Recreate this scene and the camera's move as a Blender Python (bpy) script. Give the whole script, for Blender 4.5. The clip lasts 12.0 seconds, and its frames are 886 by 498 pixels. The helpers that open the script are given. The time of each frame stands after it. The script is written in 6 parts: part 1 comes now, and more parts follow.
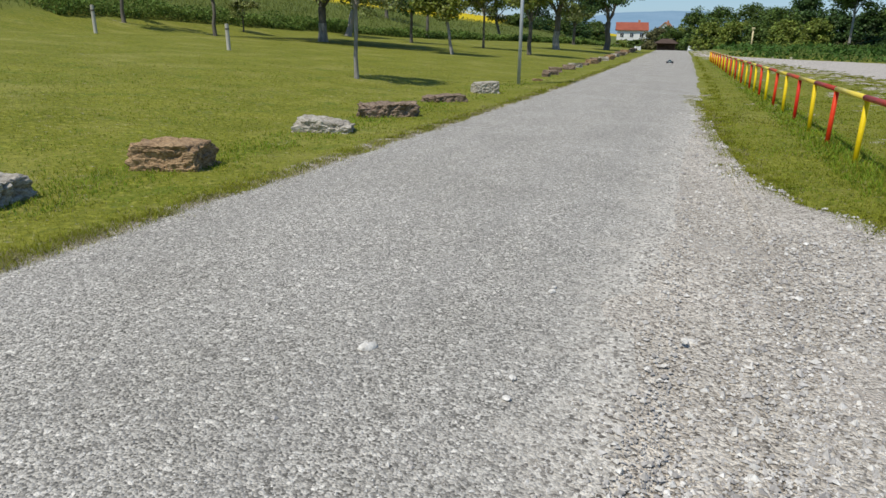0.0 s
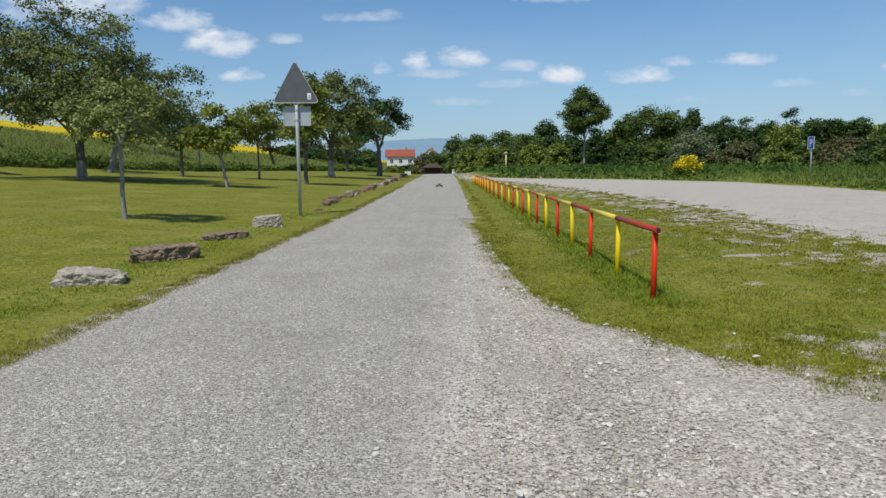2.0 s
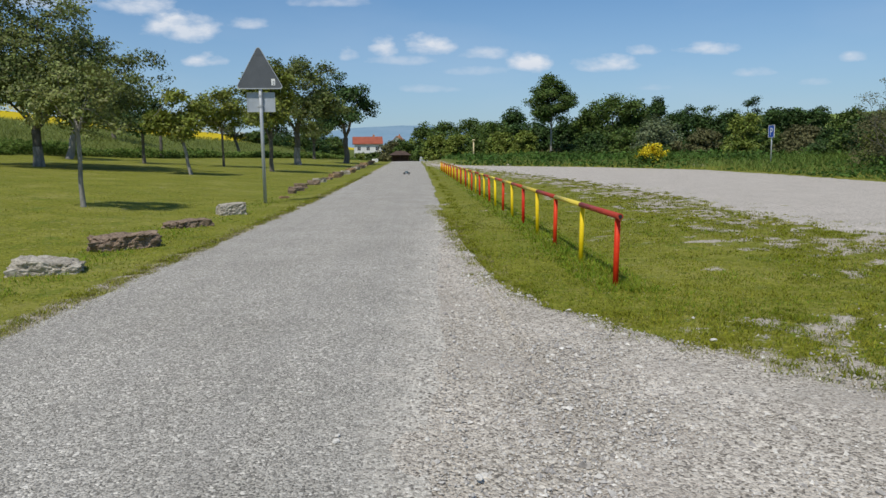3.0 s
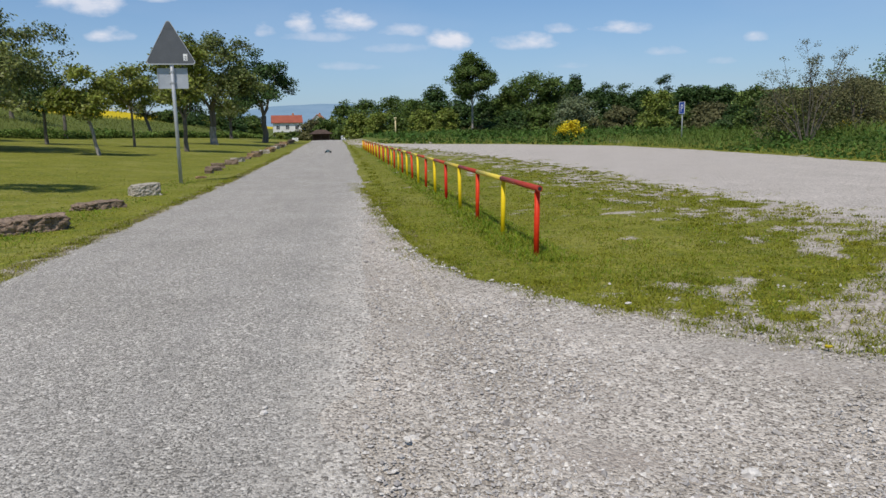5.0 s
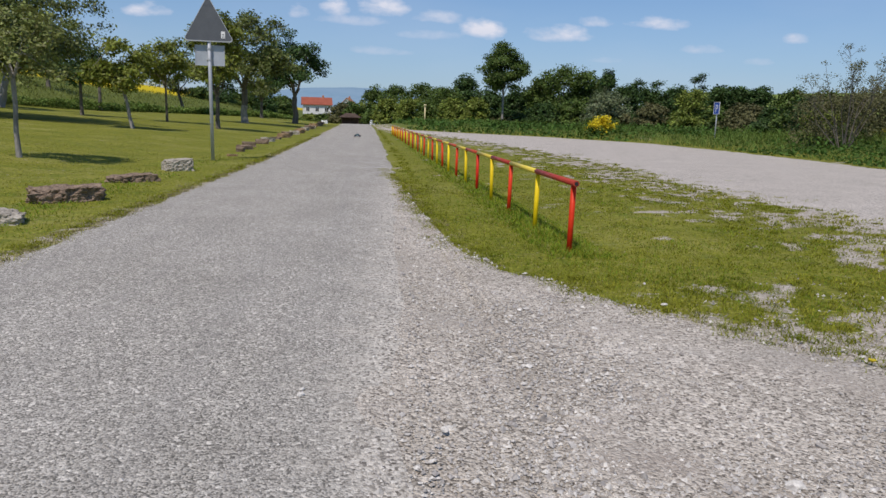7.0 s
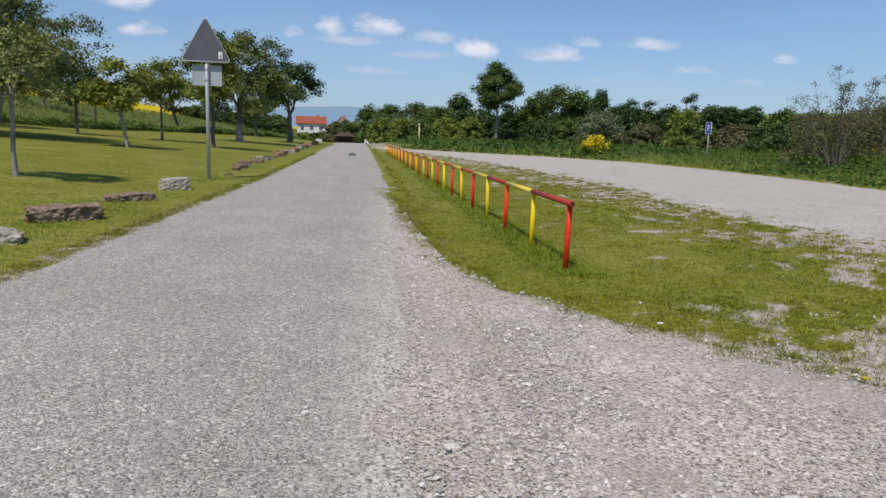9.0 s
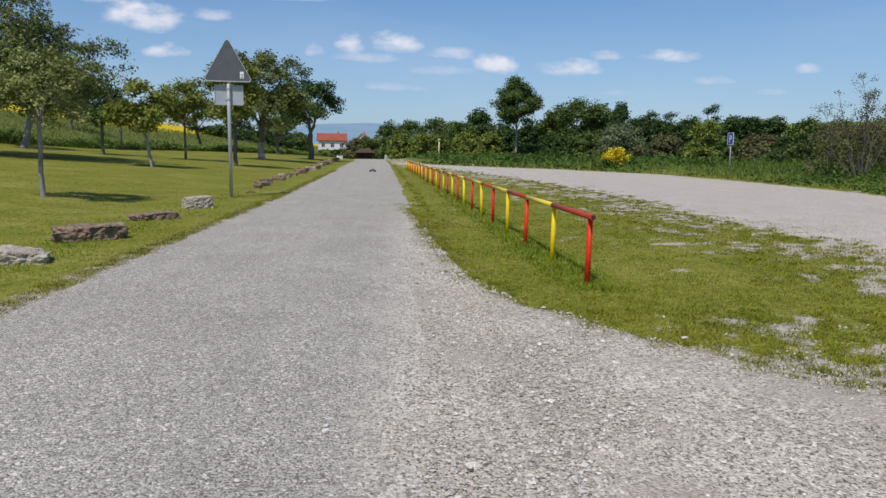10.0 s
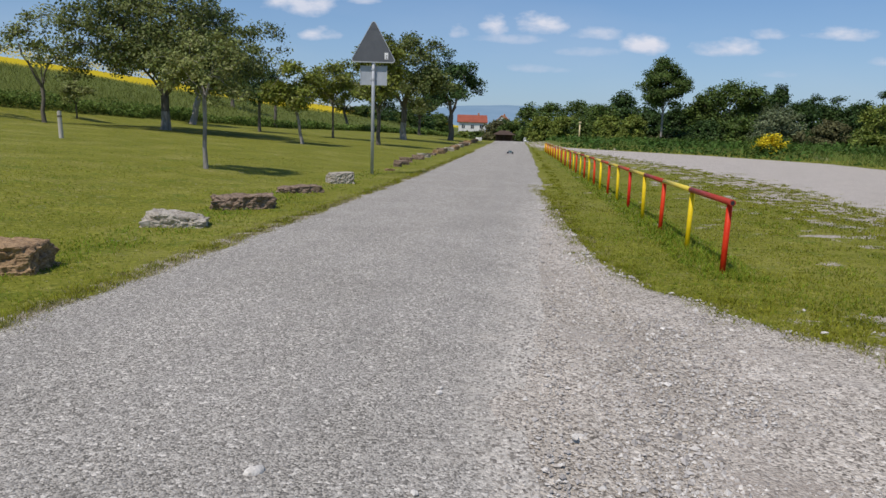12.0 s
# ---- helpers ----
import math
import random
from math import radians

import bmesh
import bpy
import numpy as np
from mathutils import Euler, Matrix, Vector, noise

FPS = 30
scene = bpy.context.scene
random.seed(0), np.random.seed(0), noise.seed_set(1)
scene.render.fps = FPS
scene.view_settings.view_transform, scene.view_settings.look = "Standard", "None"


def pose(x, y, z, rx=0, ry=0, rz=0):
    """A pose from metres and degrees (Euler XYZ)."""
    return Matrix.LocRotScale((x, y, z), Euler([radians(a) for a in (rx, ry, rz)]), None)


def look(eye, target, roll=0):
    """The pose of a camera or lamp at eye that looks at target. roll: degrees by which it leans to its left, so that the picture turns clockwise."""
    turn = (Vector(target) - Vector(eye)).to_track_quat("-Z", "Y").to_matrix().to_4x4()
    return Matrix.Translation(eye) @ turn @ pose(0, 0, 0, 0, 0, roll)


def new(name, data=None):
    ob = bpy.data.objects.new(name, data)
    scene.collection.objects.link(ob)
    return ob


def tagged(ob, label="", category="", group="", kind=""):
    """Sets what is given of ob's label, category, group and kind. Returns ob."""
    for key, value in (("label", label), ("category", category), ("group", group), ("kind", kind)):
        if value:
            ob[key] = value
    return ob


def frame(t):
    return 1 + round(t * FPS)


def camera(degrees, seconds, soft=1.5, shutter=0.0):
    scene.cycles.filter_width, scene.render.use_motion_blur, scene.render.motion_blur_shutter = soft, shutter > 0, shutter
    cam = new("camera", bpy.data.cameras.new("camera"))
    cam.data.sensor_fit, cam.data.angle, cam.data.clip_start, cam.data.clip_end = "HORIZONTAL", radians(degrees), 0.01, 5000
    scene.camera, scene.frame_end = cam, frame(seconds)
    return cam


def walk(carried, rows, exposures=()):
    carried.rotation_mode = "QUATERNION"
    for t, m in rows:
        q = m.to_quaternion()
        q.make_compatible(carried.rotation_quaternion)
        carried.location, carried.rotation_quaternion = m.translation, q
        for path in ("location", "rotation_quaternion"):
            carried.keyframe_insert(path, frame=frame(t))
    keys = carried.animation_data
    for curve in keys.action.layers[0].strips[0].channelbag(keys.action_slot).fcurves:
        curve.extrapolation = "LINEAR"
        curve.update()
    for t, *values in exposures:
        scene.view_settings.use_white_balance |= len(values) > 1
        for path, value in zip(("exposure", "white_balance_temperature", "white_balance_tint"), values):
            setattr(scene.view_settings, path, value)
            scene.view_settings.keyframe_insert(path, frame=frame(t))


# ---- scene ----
cam = camera(64.5, 12.0)
PATH = [
    (0, (0.189, -0.143, 0.933), (-0.403, 1.68, 0.36), 1.1),
    (0.1, (0.174, -0.126, 0.95), (-0.34, 1.712, 0.352), 1.5),
    (0.5, (0.082, -0.061, 0.958), (-0.27, 1.852, 0.493), 2.6),
    (1, (0.005, -0.003, 0.963), (-0.022, 1.945, 0.511), 1.3),
    (1.5, (0.013, -0.002, 1.001), (-0.009, 1.968, 0.657), -0.3),
    (2, (0.082, -0.012, 1.03), (0.063, 1.975, 0.798), -0.8),
    (2.5, (0.101, -0.006, 1.027), (0.108, 1.983, 0.821), -1.0),
    (3, (0.111, -0.006, 1.023), (0.182, 1.975, 0.755), -0.7),
    (3.2, (0.108, -0.011, 1.006), (0.199, 1.961, 0.686), 0.7),
    (4.8, (0.121, -0.042, 1.004), (0.357, 1.918, 0.682), -0.7),
    (5, (0.111, -0.047, 0.992), (0.394, 1.906, 0.661), -1.1),
    (5.5, (0.113, -0.034, 0.993), (0.328, 1.931, 0.683), -3.0),
    (6, (0.11, -0.036, 0.989), (0.428, 1.897, 0.587), -0.2),
    (6.5, (0.094, -0.031, 0.996), (0.363, 1.917, 0.629), 0.9),
    (7, (0.034, -0.019, 0.994), (0.254, 1.935, 0.632), 1.6),
    (7.2, (0.009, -0.013, 0.974), (0.163, 1.944, 0.594), 0.9),
    (8.8, (-0.001, -0.056, 1.01), (0.213, 1.911, 0.715), 1.6),
    (9, (-0.003, -0.069, 1.01), (0.234, 1.893, 0.7), 1.7),
    (9.5, (0.008, -0.057, 1.009), (0.221, 1.908, 0.704), 1.1),
    (10, (0.006, -0.055, 1.013), (0.183, 1.918, 0.743), 0.8),
    (10.5, (-0.003, -0.057, 1.017), (0.103, 1.922, 0.751), 1.1),
    (11, (0.004, -0.063, 1.012), (0.104, 1.917, 0.75), 0.9),
    (11.5, (0.009, -0.078, 1.005), (0.075, 1.901, 0.726), 1.4),
    (12, (0.066, -0.12, 0.983), (-0.137, 1.842, 0.656), 1.8),
]
walk(cam, [(t, look(eye, target, roll)) for t, eye, target, roll in PATH],
     exposures=[(0, 0.12, 6500, 10), (0.5, 0.10, 6500, 10), (1.5, 0.08, 6500, 9), (2.5, 0.0, 6500, 9), (3.2, -0.04, 6500, 11), (5, 0.0, 6500, 14), (7, -0.06, 6500, 17), (9, 0.02, 6500, 16), (11, 0.0, 6500, 14), (12, -0.08, 6500, 16)])

# ---- light ----
SUN_EL, SUN_WAY = radians(58), Vector((-0.47, -0.88, 0)).normalized()
sun_to = Vector((SUN_WAY.x * math.cos(SUN_EL), SUN_WAY.y * math.cos(SUN_EL), math.sin(SUN_EL)))
sun = new("sun", bpy.data.lights.new("sun", "SUN"))
sun.data.energy, sun.data.angle, sun.data.color = 3.6, radians(0.6), (1.0, 0.95, 0.86)
sun.matrix_world = look((0, 0, 60), Vector((0, 0, 60)) - sun_to)

# clouds as (azimuth, elevation, half width, half height, thickness), in degrees, seen towards the village
CLOUDS = [(-17.5, 9.3, 2.6, 1.3, 0.9), (-12.7, 9.9, 1.5, 0.5, 0.7), (-16.2, 7.1, 1.6, 0.6, 0.9), (-5.2, 7.7, 0.9, 0.6, 0.8), (-2.3, 8.2, 1.2, 0.9, 0.9),
          (0.9, 8.3, 2.3, 0.9, 0.9), (-1.0, 7.3, 3.0, 0.5, 0.5), (5.5, 7.7, 2.0, 0.6, 0.6), (9.1, 7.0, 1.7, 0.95, 1.0), (14.8, 6.6, 2.6, 0.7, 0.85),
          (17.9, 7.6, 1.2, 0.5, 0.7), (22.4, 7.4, 2.1, 0.55, 0.8), (32.0, 6.2, 1.0, 0.4, 0.6), (25.5, 5.6, 1.4, 0.4, 0.5), (18.9, 4.8, 1.6, 0.3, 0.3),
          (1.1, 5.1, 2.4, 0.4, 0.4), (29.5, 4.7, 1.0, 0.3, 0.3), (4.9, 6.4, 2.8, 0.4, 0.4), (-20.5, 10.8, 2.4, 1.0, 0.8), (-6.7, 11.6, 3.4, 0.5, 0.5),
          (9.1, 12.9, 3.4, 0.9, 0.8), (18.5, 13.0, 4.4, 0.8, 0.7), (-27, 11.4, 5.0, 2.0, 0.8)]


def make_world():
    world = bpy.data.worlds.new("sky")
    scene.world = world
    world.use_nodes = True
    nt = world.node_tree
    N, L = nt.nodes, nt.links
    bg = N["Background"]
    sky = N.new("ShaderNodeTexSky")
    sky.sky_type, sky.sun_disc = "NISHITA", False
    sky.sun_elevation, sky.sun_rotation = SUN_EL, math.atan2(SUN_WAY.x, SUN_WAY.y)
    sky.air_density, sky.dust_density, sky.ozone_density = 1.0, 0.6, 2.0

    def maths(op, a, b=None, c=None, clamp=False):
        n = N.new("ShaderNodeMath")
        n.operation, n.use_clamp = op, clamp
        for i, v in enumerate((a, b, c)):
            if v is None:
                continue
            if isinstance(v, (int, float)):
                n.inputs[i].default_value = v
            else:
                L.new(v, n.inputs[i])
        return n.outputs[0]

    tc = N.new("ShaderNodeTexCoord")
    sep = N.new("ShaderNodeSeparateXYZ")
    L.new(tc.outputs["Generated"], sep.inputs[0])
    ahead = maths("MAXIMUM", sep.outputs[1], 0.02)
    u, v = maths("DIVIDE", sep.outputs[0], ahead), maths("DIVIDE", sep.outputs[2], ahead)
    flat = N.new("ShaderNodeCombineXYZ")
    L.new(u, flat.inputs[0]), L.new(maths("MULTIPLY", v, 2.0), flat.inputs[1])
    puff = N.new("ShaderNodeTexNoise")
    puff.inputs["Scale"].default_value, puff.inputs["Detail"].default_value, puff.inputs["Roughness"].default_value = 19, 5, 0.55
    L.new(flat.outputs[0], puff.inputs["Vector"])
    billow = N.new("ShaderNodeTexNoise")
    billow.inputs["Scale"].default_value, billow.inputs["Detail"].default_value = 52, 4
    L.new(flat.outputs[0], billow.inputs["Vector"])
    rough = maths("ADD", maths("MULTIPLY", maths("SUBTRACT", puff.outputs["Fac"], 0.5), 3.6), maths("MULTIPLY", maths("SUBTRACT", billow.outputs["Fac"], 0.5), 1.3))
    front, crest = None, None
    for az, el, hw, hh, thick in CLOUDS:
        c = math.cos(radians(az))
        u0, v0 = math.tan(radians(az)), math.tan(radians(el)) / c
        a = maths("POWER", maths("MULTIPLY", maths("SUBTRACT", u, u0), 1 / (radians(hw) / c ** 2)), 2.0)
        d = maths("MULTIPLY", maths("SUBTRACT", v, v0), 1 / (radians(hh) / c))
        # flat below, heaped above
        b = maths("POWER", maths("MAXIMUM", maths("MULTIPLY", d, 0.85), maths("MULTIPLY", d, -1.5)), 2.0)
        one = maths("ADD", maths("SUBTRACT", 1.15, maths("ADD", a, b)), rough)
        one = maths("MULTIPLY", maths("MULTIPLY", maths("MAXIMUM", one, 0.0), 0.75, clamp=True), thick)
        lit = maths("MULTIPLY", one, maths("ADD", maths("MULTIPLY", d, 0.45), 0.55, clamp=True))
        front = one if front is None else maths("MAXIMUM", front, one)
        crest = lit if crest is None else maths("MAXIMUM", crest, lit)
    front = maths("MULTIPLY", front, maths("GREATER_THAN", sep.outputs[1], 0.05))
    # thin high veil and scattered cloud all round
    veil = N.new("ShaderNodeTexNoise")
    veil.inputs["Scale"].default_value, veil.inputs["Detail"].default_value = 3.0, 7
    mapp = N.new("ShaderNodeMapping")
    mapp.inputs["Scale"].default_value = (1, 1, 3.5)
    L.new(tc.outputs["Generated"], mapp.inputs[0]), L.new(mapp.outputs[0], veil.inputs["Vector"])
    thin = maths("MULTIPLY", maths("SUBTRACT", veil.outputs["Fac"], 0.45), 1.3, clamp=True)
    low = maths("SUBTRACT", 1.0, maths("MULTIPLY", maths("ABSOLUTE", sep.outputs[2]), 4.5), clamp=True)
    cover = maths("MAXIMUM", maths("MULTIPLY", front, 0.95), maths("MULTIPLY", thin, 0.34), clamp=True)
    tint = N.new("ShaderNodeMix")
    tint.data_type = "RGBA"
    L.new(cover, tint.inputs["Factor"])
    deep = N.new("ShaderNodeMix")
    deep.data_type, deep.blend_type = "RGBA", "MULTIPLY"
    deep.inputs["Factor"].default_value = 1.0
    L.new(sky.outputs[0], deep.inputs[6])
    deep.inputs[7].default_value = (0.66, 0.90, 1.08, 1)
    mist = N.new("ShaderNodeMix")
    mist.data_type = "RGBA"
    L.new(maths("MULTIPLY", low, 0.52), mist.inputs["Factor"]), L.new(deep.outputs[2], mist.inputs[6])
    mist.inputs[7].default_value = (4.0, 5.0, 6.7, 1)
    L.new(mist.outputs[2], tint.inputs[6])
    heap = N.new("ShaderNodeMix")
    heap.data_type = "RGBA"
    L.new(crest, heap.inputs["Factor"])
    heap.inputs[6].default_value, heap.inputs[7].default_value = (5.9, 6.7, 7.9, 1), (8.8, 8.9, 9.1, 1)
    L.new(heap.outputs[2], tint.inputs[7])
    L.new(tint.outputs[2], bg.inputs["Color"])
    bg.inputs["Strength"].default_value = 0.10


make_world()


# ---- materials ----
def mat(name, dark, light, scale=8.0, fine=60.0, rough=0.8, metal=0.0, bump=0.3, island=0.0, spec=0.4, through_light=0.0, detail=0.35, stretch=(1, 1, 1), each=0.0):
    """Two scales of noise between two colours, with relief; island: spread of value from piece to piece of one mesh; each: from object to object."""
    m = bpy.data.materials.new(name)
    m.use_nodes = True
    nt = m.node_tree
    N, L = nt.nodes, nt.links
    b = N["Principled BSDF"]
    geo = N.new("ShaderNodeTexCoord")
    mp = N.new("ShaderNodeMapping")
    mp.inputs["Scale"].default_value = stretch
    L.new(geo.outputs["Object"], mp.inputs[0])
    n1, n2 = N.new("ShaderNodeTexNoise"), N.new("ShaderNodeTexNoise")
    n1.inputs["Scale"].default_value, n2.inputs["Scale"].default_value = scale, fine
    n1.inputs["Detail"].default_value = 5
    for n in (n1, n2):
        L.new(mp.outputs[0], n.inputs["Vector"])
    mixf = N.new("ShaderNodeMix")
    mixf.inputs["Factor"].default_value = detail
    L.new(n1.outputs["Fac"], mixf.inputs[2]), L.new(n2.outputs["Fac"], mixf.inputs[3])
    ramp = N.new("ShaderNodeValToRGB")
    ramp.color_ramp.elements[0].position, ramp.color_ramp.elements[1].position = 0.32, 0.68
    ramp.color_ramp.elements[0].color, ramp.color_ramp.elements[1].color = (*dark, 1), (*light, 1)
    L.new(mixf.outputs[0], ramp.inputs[0])
    colour = ramp.outputs[0]
    if island or each:
        hsv = N.new("ShaderNodeHueSaturation")
        if island:
            rnd = N.new("ShaderNodeNewGeometry").outputs["Random Per Island"]
        else:
            rnd = N.new("ShaderNodeObjectInfo").outputs["Random"]
        mr = N.new("ShaderNodeMapRange")
        k = island or each
        mr.inputs[3].default_value, mr.inputs[4].default_value = 1 - k, 1 + k
        L.new(rnd, mr.inputs[0]), L.new(mr.outputs[0], hsv.inputs["Value"]), L.new(colour, hsv.inputs["Color"])
        hue = N.new("ShaderNodeMapRange")
        hue.inputs[3].default_value, hue.inputs[4].default_value = 0.5 - 0.03 * k, 0.5 + 0.03 * k
        L.new(rnd, hue.inputs[0]), L.new(hue.outputs[0], hsv.inputs["Hue"])
        colour = hsv.outputs[0]
    L.new(colour, b.inputs["Base Color"])
    b.inputs["Roughness"].default_value, b.inputs["Metallic"].default_value = rough, metal
    b.inputs["Specular IOR Level"].default_value = spec
    if bump:
        bp = N.new("ShaderNodeBump")
        bp.inputs["Strength"].default_value, bp.inputs["Distance"].default_value = bump, 0.02
        L.new(mixf.outputs[0], bp.inputs["Height"]), L.new(bp.outputs[0], b.inputs["Normal"])
    if through_light:
        tr, ms = N.new("ShaderNodeBsdfTranslucent"), N.new("ShaderNodeMixShader")
        ms.inputs[0].default_value = through_light
        L.new(colour, tr.inputs[0])
        L.new(b.outputs[0], ms.inputs[1]), L.new(tr.outputs[0], ms.inputs[2])
        L.new(ms.outputs[0], N["Material Output"].inputs[0])
    return m


def chippings(name, cols, size, loose, rough=0.9, worn=None, depth=0.012, fines=None, drift=1.0, strewn=None):
    """Crushed stone: cells of many greys at two sizes over a slow drift of dust; loose: share of coarse stones."""
    m = bpy.data.materials.new(name)
    m.use_nodes = True
    nt = m.node_tree
    N, L = nt.nodes, nt.links
    b = N["Principled BSDF"]
    tc = N.new("ShaderNodeTexCoord")
    wob = N.new("ShaderNodeTexNoise")
    wob.inputs["Scale"].default_value = 1.1
    wob.inputs["Detail"].default_value = 6
    L.new(tc.outputs["Object"], wob.inputs["Vector"])
    v1, v2 = N.new("ShaderNodeTexVoronoi"), N.new("ShaderNodeTexVoronoi")
    v1.inputs["Scale"].default_value, v2.inputs["Scale"].default_value = 1 / size, 1 / (size * 1.7)
    for v in (v1, v2):
        L.new(tc.outputs["Object"], v.inputs["Vector"])
    sepc = N.new("ShaderNodeSeparateColor")
    L.new(v1.outputs["Color"], sepc.inputs[0])
    r1 = N.new("ShaderNodeValToRGB")
    r1.color_ramp.elements[0].position, r1.color_ramp.elements[1].position = 0.0, 1.0
    r1.color_ramp.elements[0].color, r1.color_ramp.elements[1].color = (*cols[0], 1), (*cols[2], 1)
    e = r1.color_ramp.elements.new(0.55)
    e.color = (*cols[1], 1)
    L.new(sepc.outputs[0], r1.inputs[0])
    sep2 = N.new("ShaderNodeSeparateColor")
    L.new(v2.outputs["Color"], sep2.inputs[0])
    r2 = N.new("ShaderNodeValToRGB")
    r2.color_ramp.elements[0].color, r2.color_ramp.elements[1].color = (*cols[1], 1), (*cols[3], 1)
    L.new(sep2.outputs[1], r2.inputs[0])
    pick = N.new("ShaderNodeMath")
    pick.operation = "LESS_THAN"
    pick.inputs[1].default_value = loose
    L.new(sep2.outputs[0], pick.inputs[0])
    mx = N.new("ShaderNodeMix")
    mx.data_type = "RGBA"
    L.new(pick.outputs[0], mx.inputs["Factor"]), L.new(r1.outputs[0], mx.inputs[6]), L.new(r2.outputs[0], mx.inputs[7])
    # dust and wear
    wr = N.new("ShaderNodeValToRGB")
    wr.color_ramp.elements[0].position, wr.color_ramp.elements[1].position = 0.35, 0.7
    wr.color_ramp.elements[0].color, wr.color_ramp.elements[1].color = (1 - 0.18 * drift, 1 - 0.20 * drift, 1 - 0.23 * drift, 1), (1 + 0.12 * drift, 1 + 0.10 * drift, 1 + 0.09 * drift, 1)
    L.new(wob.outputs["Fac"], wr.inputs[0])
    mul = N.new("ShaderNodeMix")
    mul.data_type, mul.blend_type = "RGBA", "MULTIPLY"
    mul.inputs["Factor"].default_value = 1
    L.new(mx.outputs[2], mul.inputs[6]), L.new(wr.outputs[0], mul.inputs[7])
    colour = mul.outputs[2]
    if worn:
        long = N.new("ShaderNodeTexNoise")
        mp = N.new("ShaderNodeMapping")
        mp.inputs["Scale"].default_value = (2.4, 0.035, 1)
        L.new(tc.outputs["Object"], mp.inputs[0]), L.new(mp.outputs[0], long.inputs["Vector"])
        long.inputs["Scale"].default_value = 1.6
        k = N.new("ShaderNodeMapRange")
        k.inputs[1].default_value, k.inputs[2].default_value, k.inputs[4].default_value = 0.45, 0.68, 0.22
        L.new(long.outputs["Fac"], k.inputs[0])
        m3 = N.new("ShaderNodeMix")
        m3.data_type = "RGBA"
        L.new(k.outputs[0], m3.inputs["Factor"]), L.new(colour, m3.inputs[6])
        m3.inputs[7].default_value = (*worn, 1)
        colour = m3.outputs[2]
    if strewn:
        # stones of another sort carried in from the border
        r3 = N.new("ShaderNodeValToRGB")
        r3.color_ramp.elements[0].color, r3.color_ramp.elements[1].color = (*strewn[0], 1), (*strewn[2], 1)
        e = r3.color_ramp.elements.new(0.4)
        e.color = (*strewn[1], 1)
        L.new(sep2.outputs[2], r3.inputs[0])
        at, spots = N.new("ShaderNodeAttribute"), N.new("ShaderNodeTexNoise")
        at.attribute_name = "strewn"
        spots.inputs["Scale"].default_value, spots.inputs["Detail"].default_value, spots.inputs["Roughness"].default_value = 5.0, 6, 0.7
        L.new(tc.outputs["Object"], spots.inputs["Vector"])
        add = N.new("ShaderNodeMath")
        add.operation = "MULTIPLY_ADD"
        add.inputs[1].default_value = 2.2
        L.new(spots.outputs["Fac"], add.inputs[0]), L.new(at.outputs["Fac"], add.inputs[2])
        k = N.new("ShaderNodeMapRange")
        k.inputs[1].default_value, k.inputs[2].default_value = 1.35, 2.0
        L.new(add.outputs[0], k.inputs[0])
        m5 = N.new("ShaderNodeMix")
        m5.data_type = "RGBA"
        L.new(k.outputs[0], m5.inputs["Factor"]), L.new(colour, m5.inputs[6]), L.new(r3.outputs[0], m5.inputs[7])
        colour = m5.outputs[2]
    if fines:
        # trodden patches of fine brownish grit between the stones
        pat, tone = N.new("ShaderNodeTexNoise"), N.new("ShaderNodeTexNoise")
        pat.inputs["Scale"].default_value, pat.inputs["Detail"].default_value, pat.inputs["Roughness"].default_value = 1.7, 7, 0.62
        tone.inputs["Scale"].default_value, tone.inputs["Detail"].default_value = 0.8, 3
        L.new(tc.outputs["Object"], pat.inputs["Vector"]), L.new(tc.outputs["Object"], tone.inputs["Vector"])
        k = N.new("ShaderNodeMapRange")
        k.inputs[1].default_value, k.inputs[2].default_value, k.inputs[4].default_value = 0.52, 0.66, 0.72
        L.new(pat.outputs["Fac"], k.inputs[0])
        hue = N.new("ShaderNodeValToRGB")
        hue.color_ramp.elements[0].position, hue.color_ramp.elements[1].position = 0.4, 0.62
        hue.color_ramp.elements[0].color, hue.color_ramp.elements[1].color = (*fines[0], 1), (*fines[1], 1)
        L.new(tone.outputs["Fac"], hue.inputs[0])
        m4 = N.new("ShaderNodeMix")
        m4.data_type = "RGBA"
        L.new(k.outputs[0], m4.inputs["Factor"]), L.new(colour, m4.inputs[6]), L.new(hue.outputs[0], m4.inputs[7])
        colour = m4.outputs[2]
    L.new(colour, b.inputs["Base Color"])
    b.inputs["Roughness"].default_value, b.inputs["Specular IOR Level"].default_value = rough, 0.25
    h = N.new("ShaderNodeMath")
    h.operation = "ADD"
    L.new(v1.outputs["Distance"], h.inputs[0]), L.new(v2.outputs["Distance"], h.inputs[1])
    bp = N.new("ShaderNodeBump")
    bp.invert = True
    bp.inputs["Strength"].default_value, bp.inputs["Distance"].default_value = 0.7, depth
    L.new(h.outputs[0], bp.inputs["Height"]), L.new(bp.outputs[0], b.inputs["Normal"])
    return m


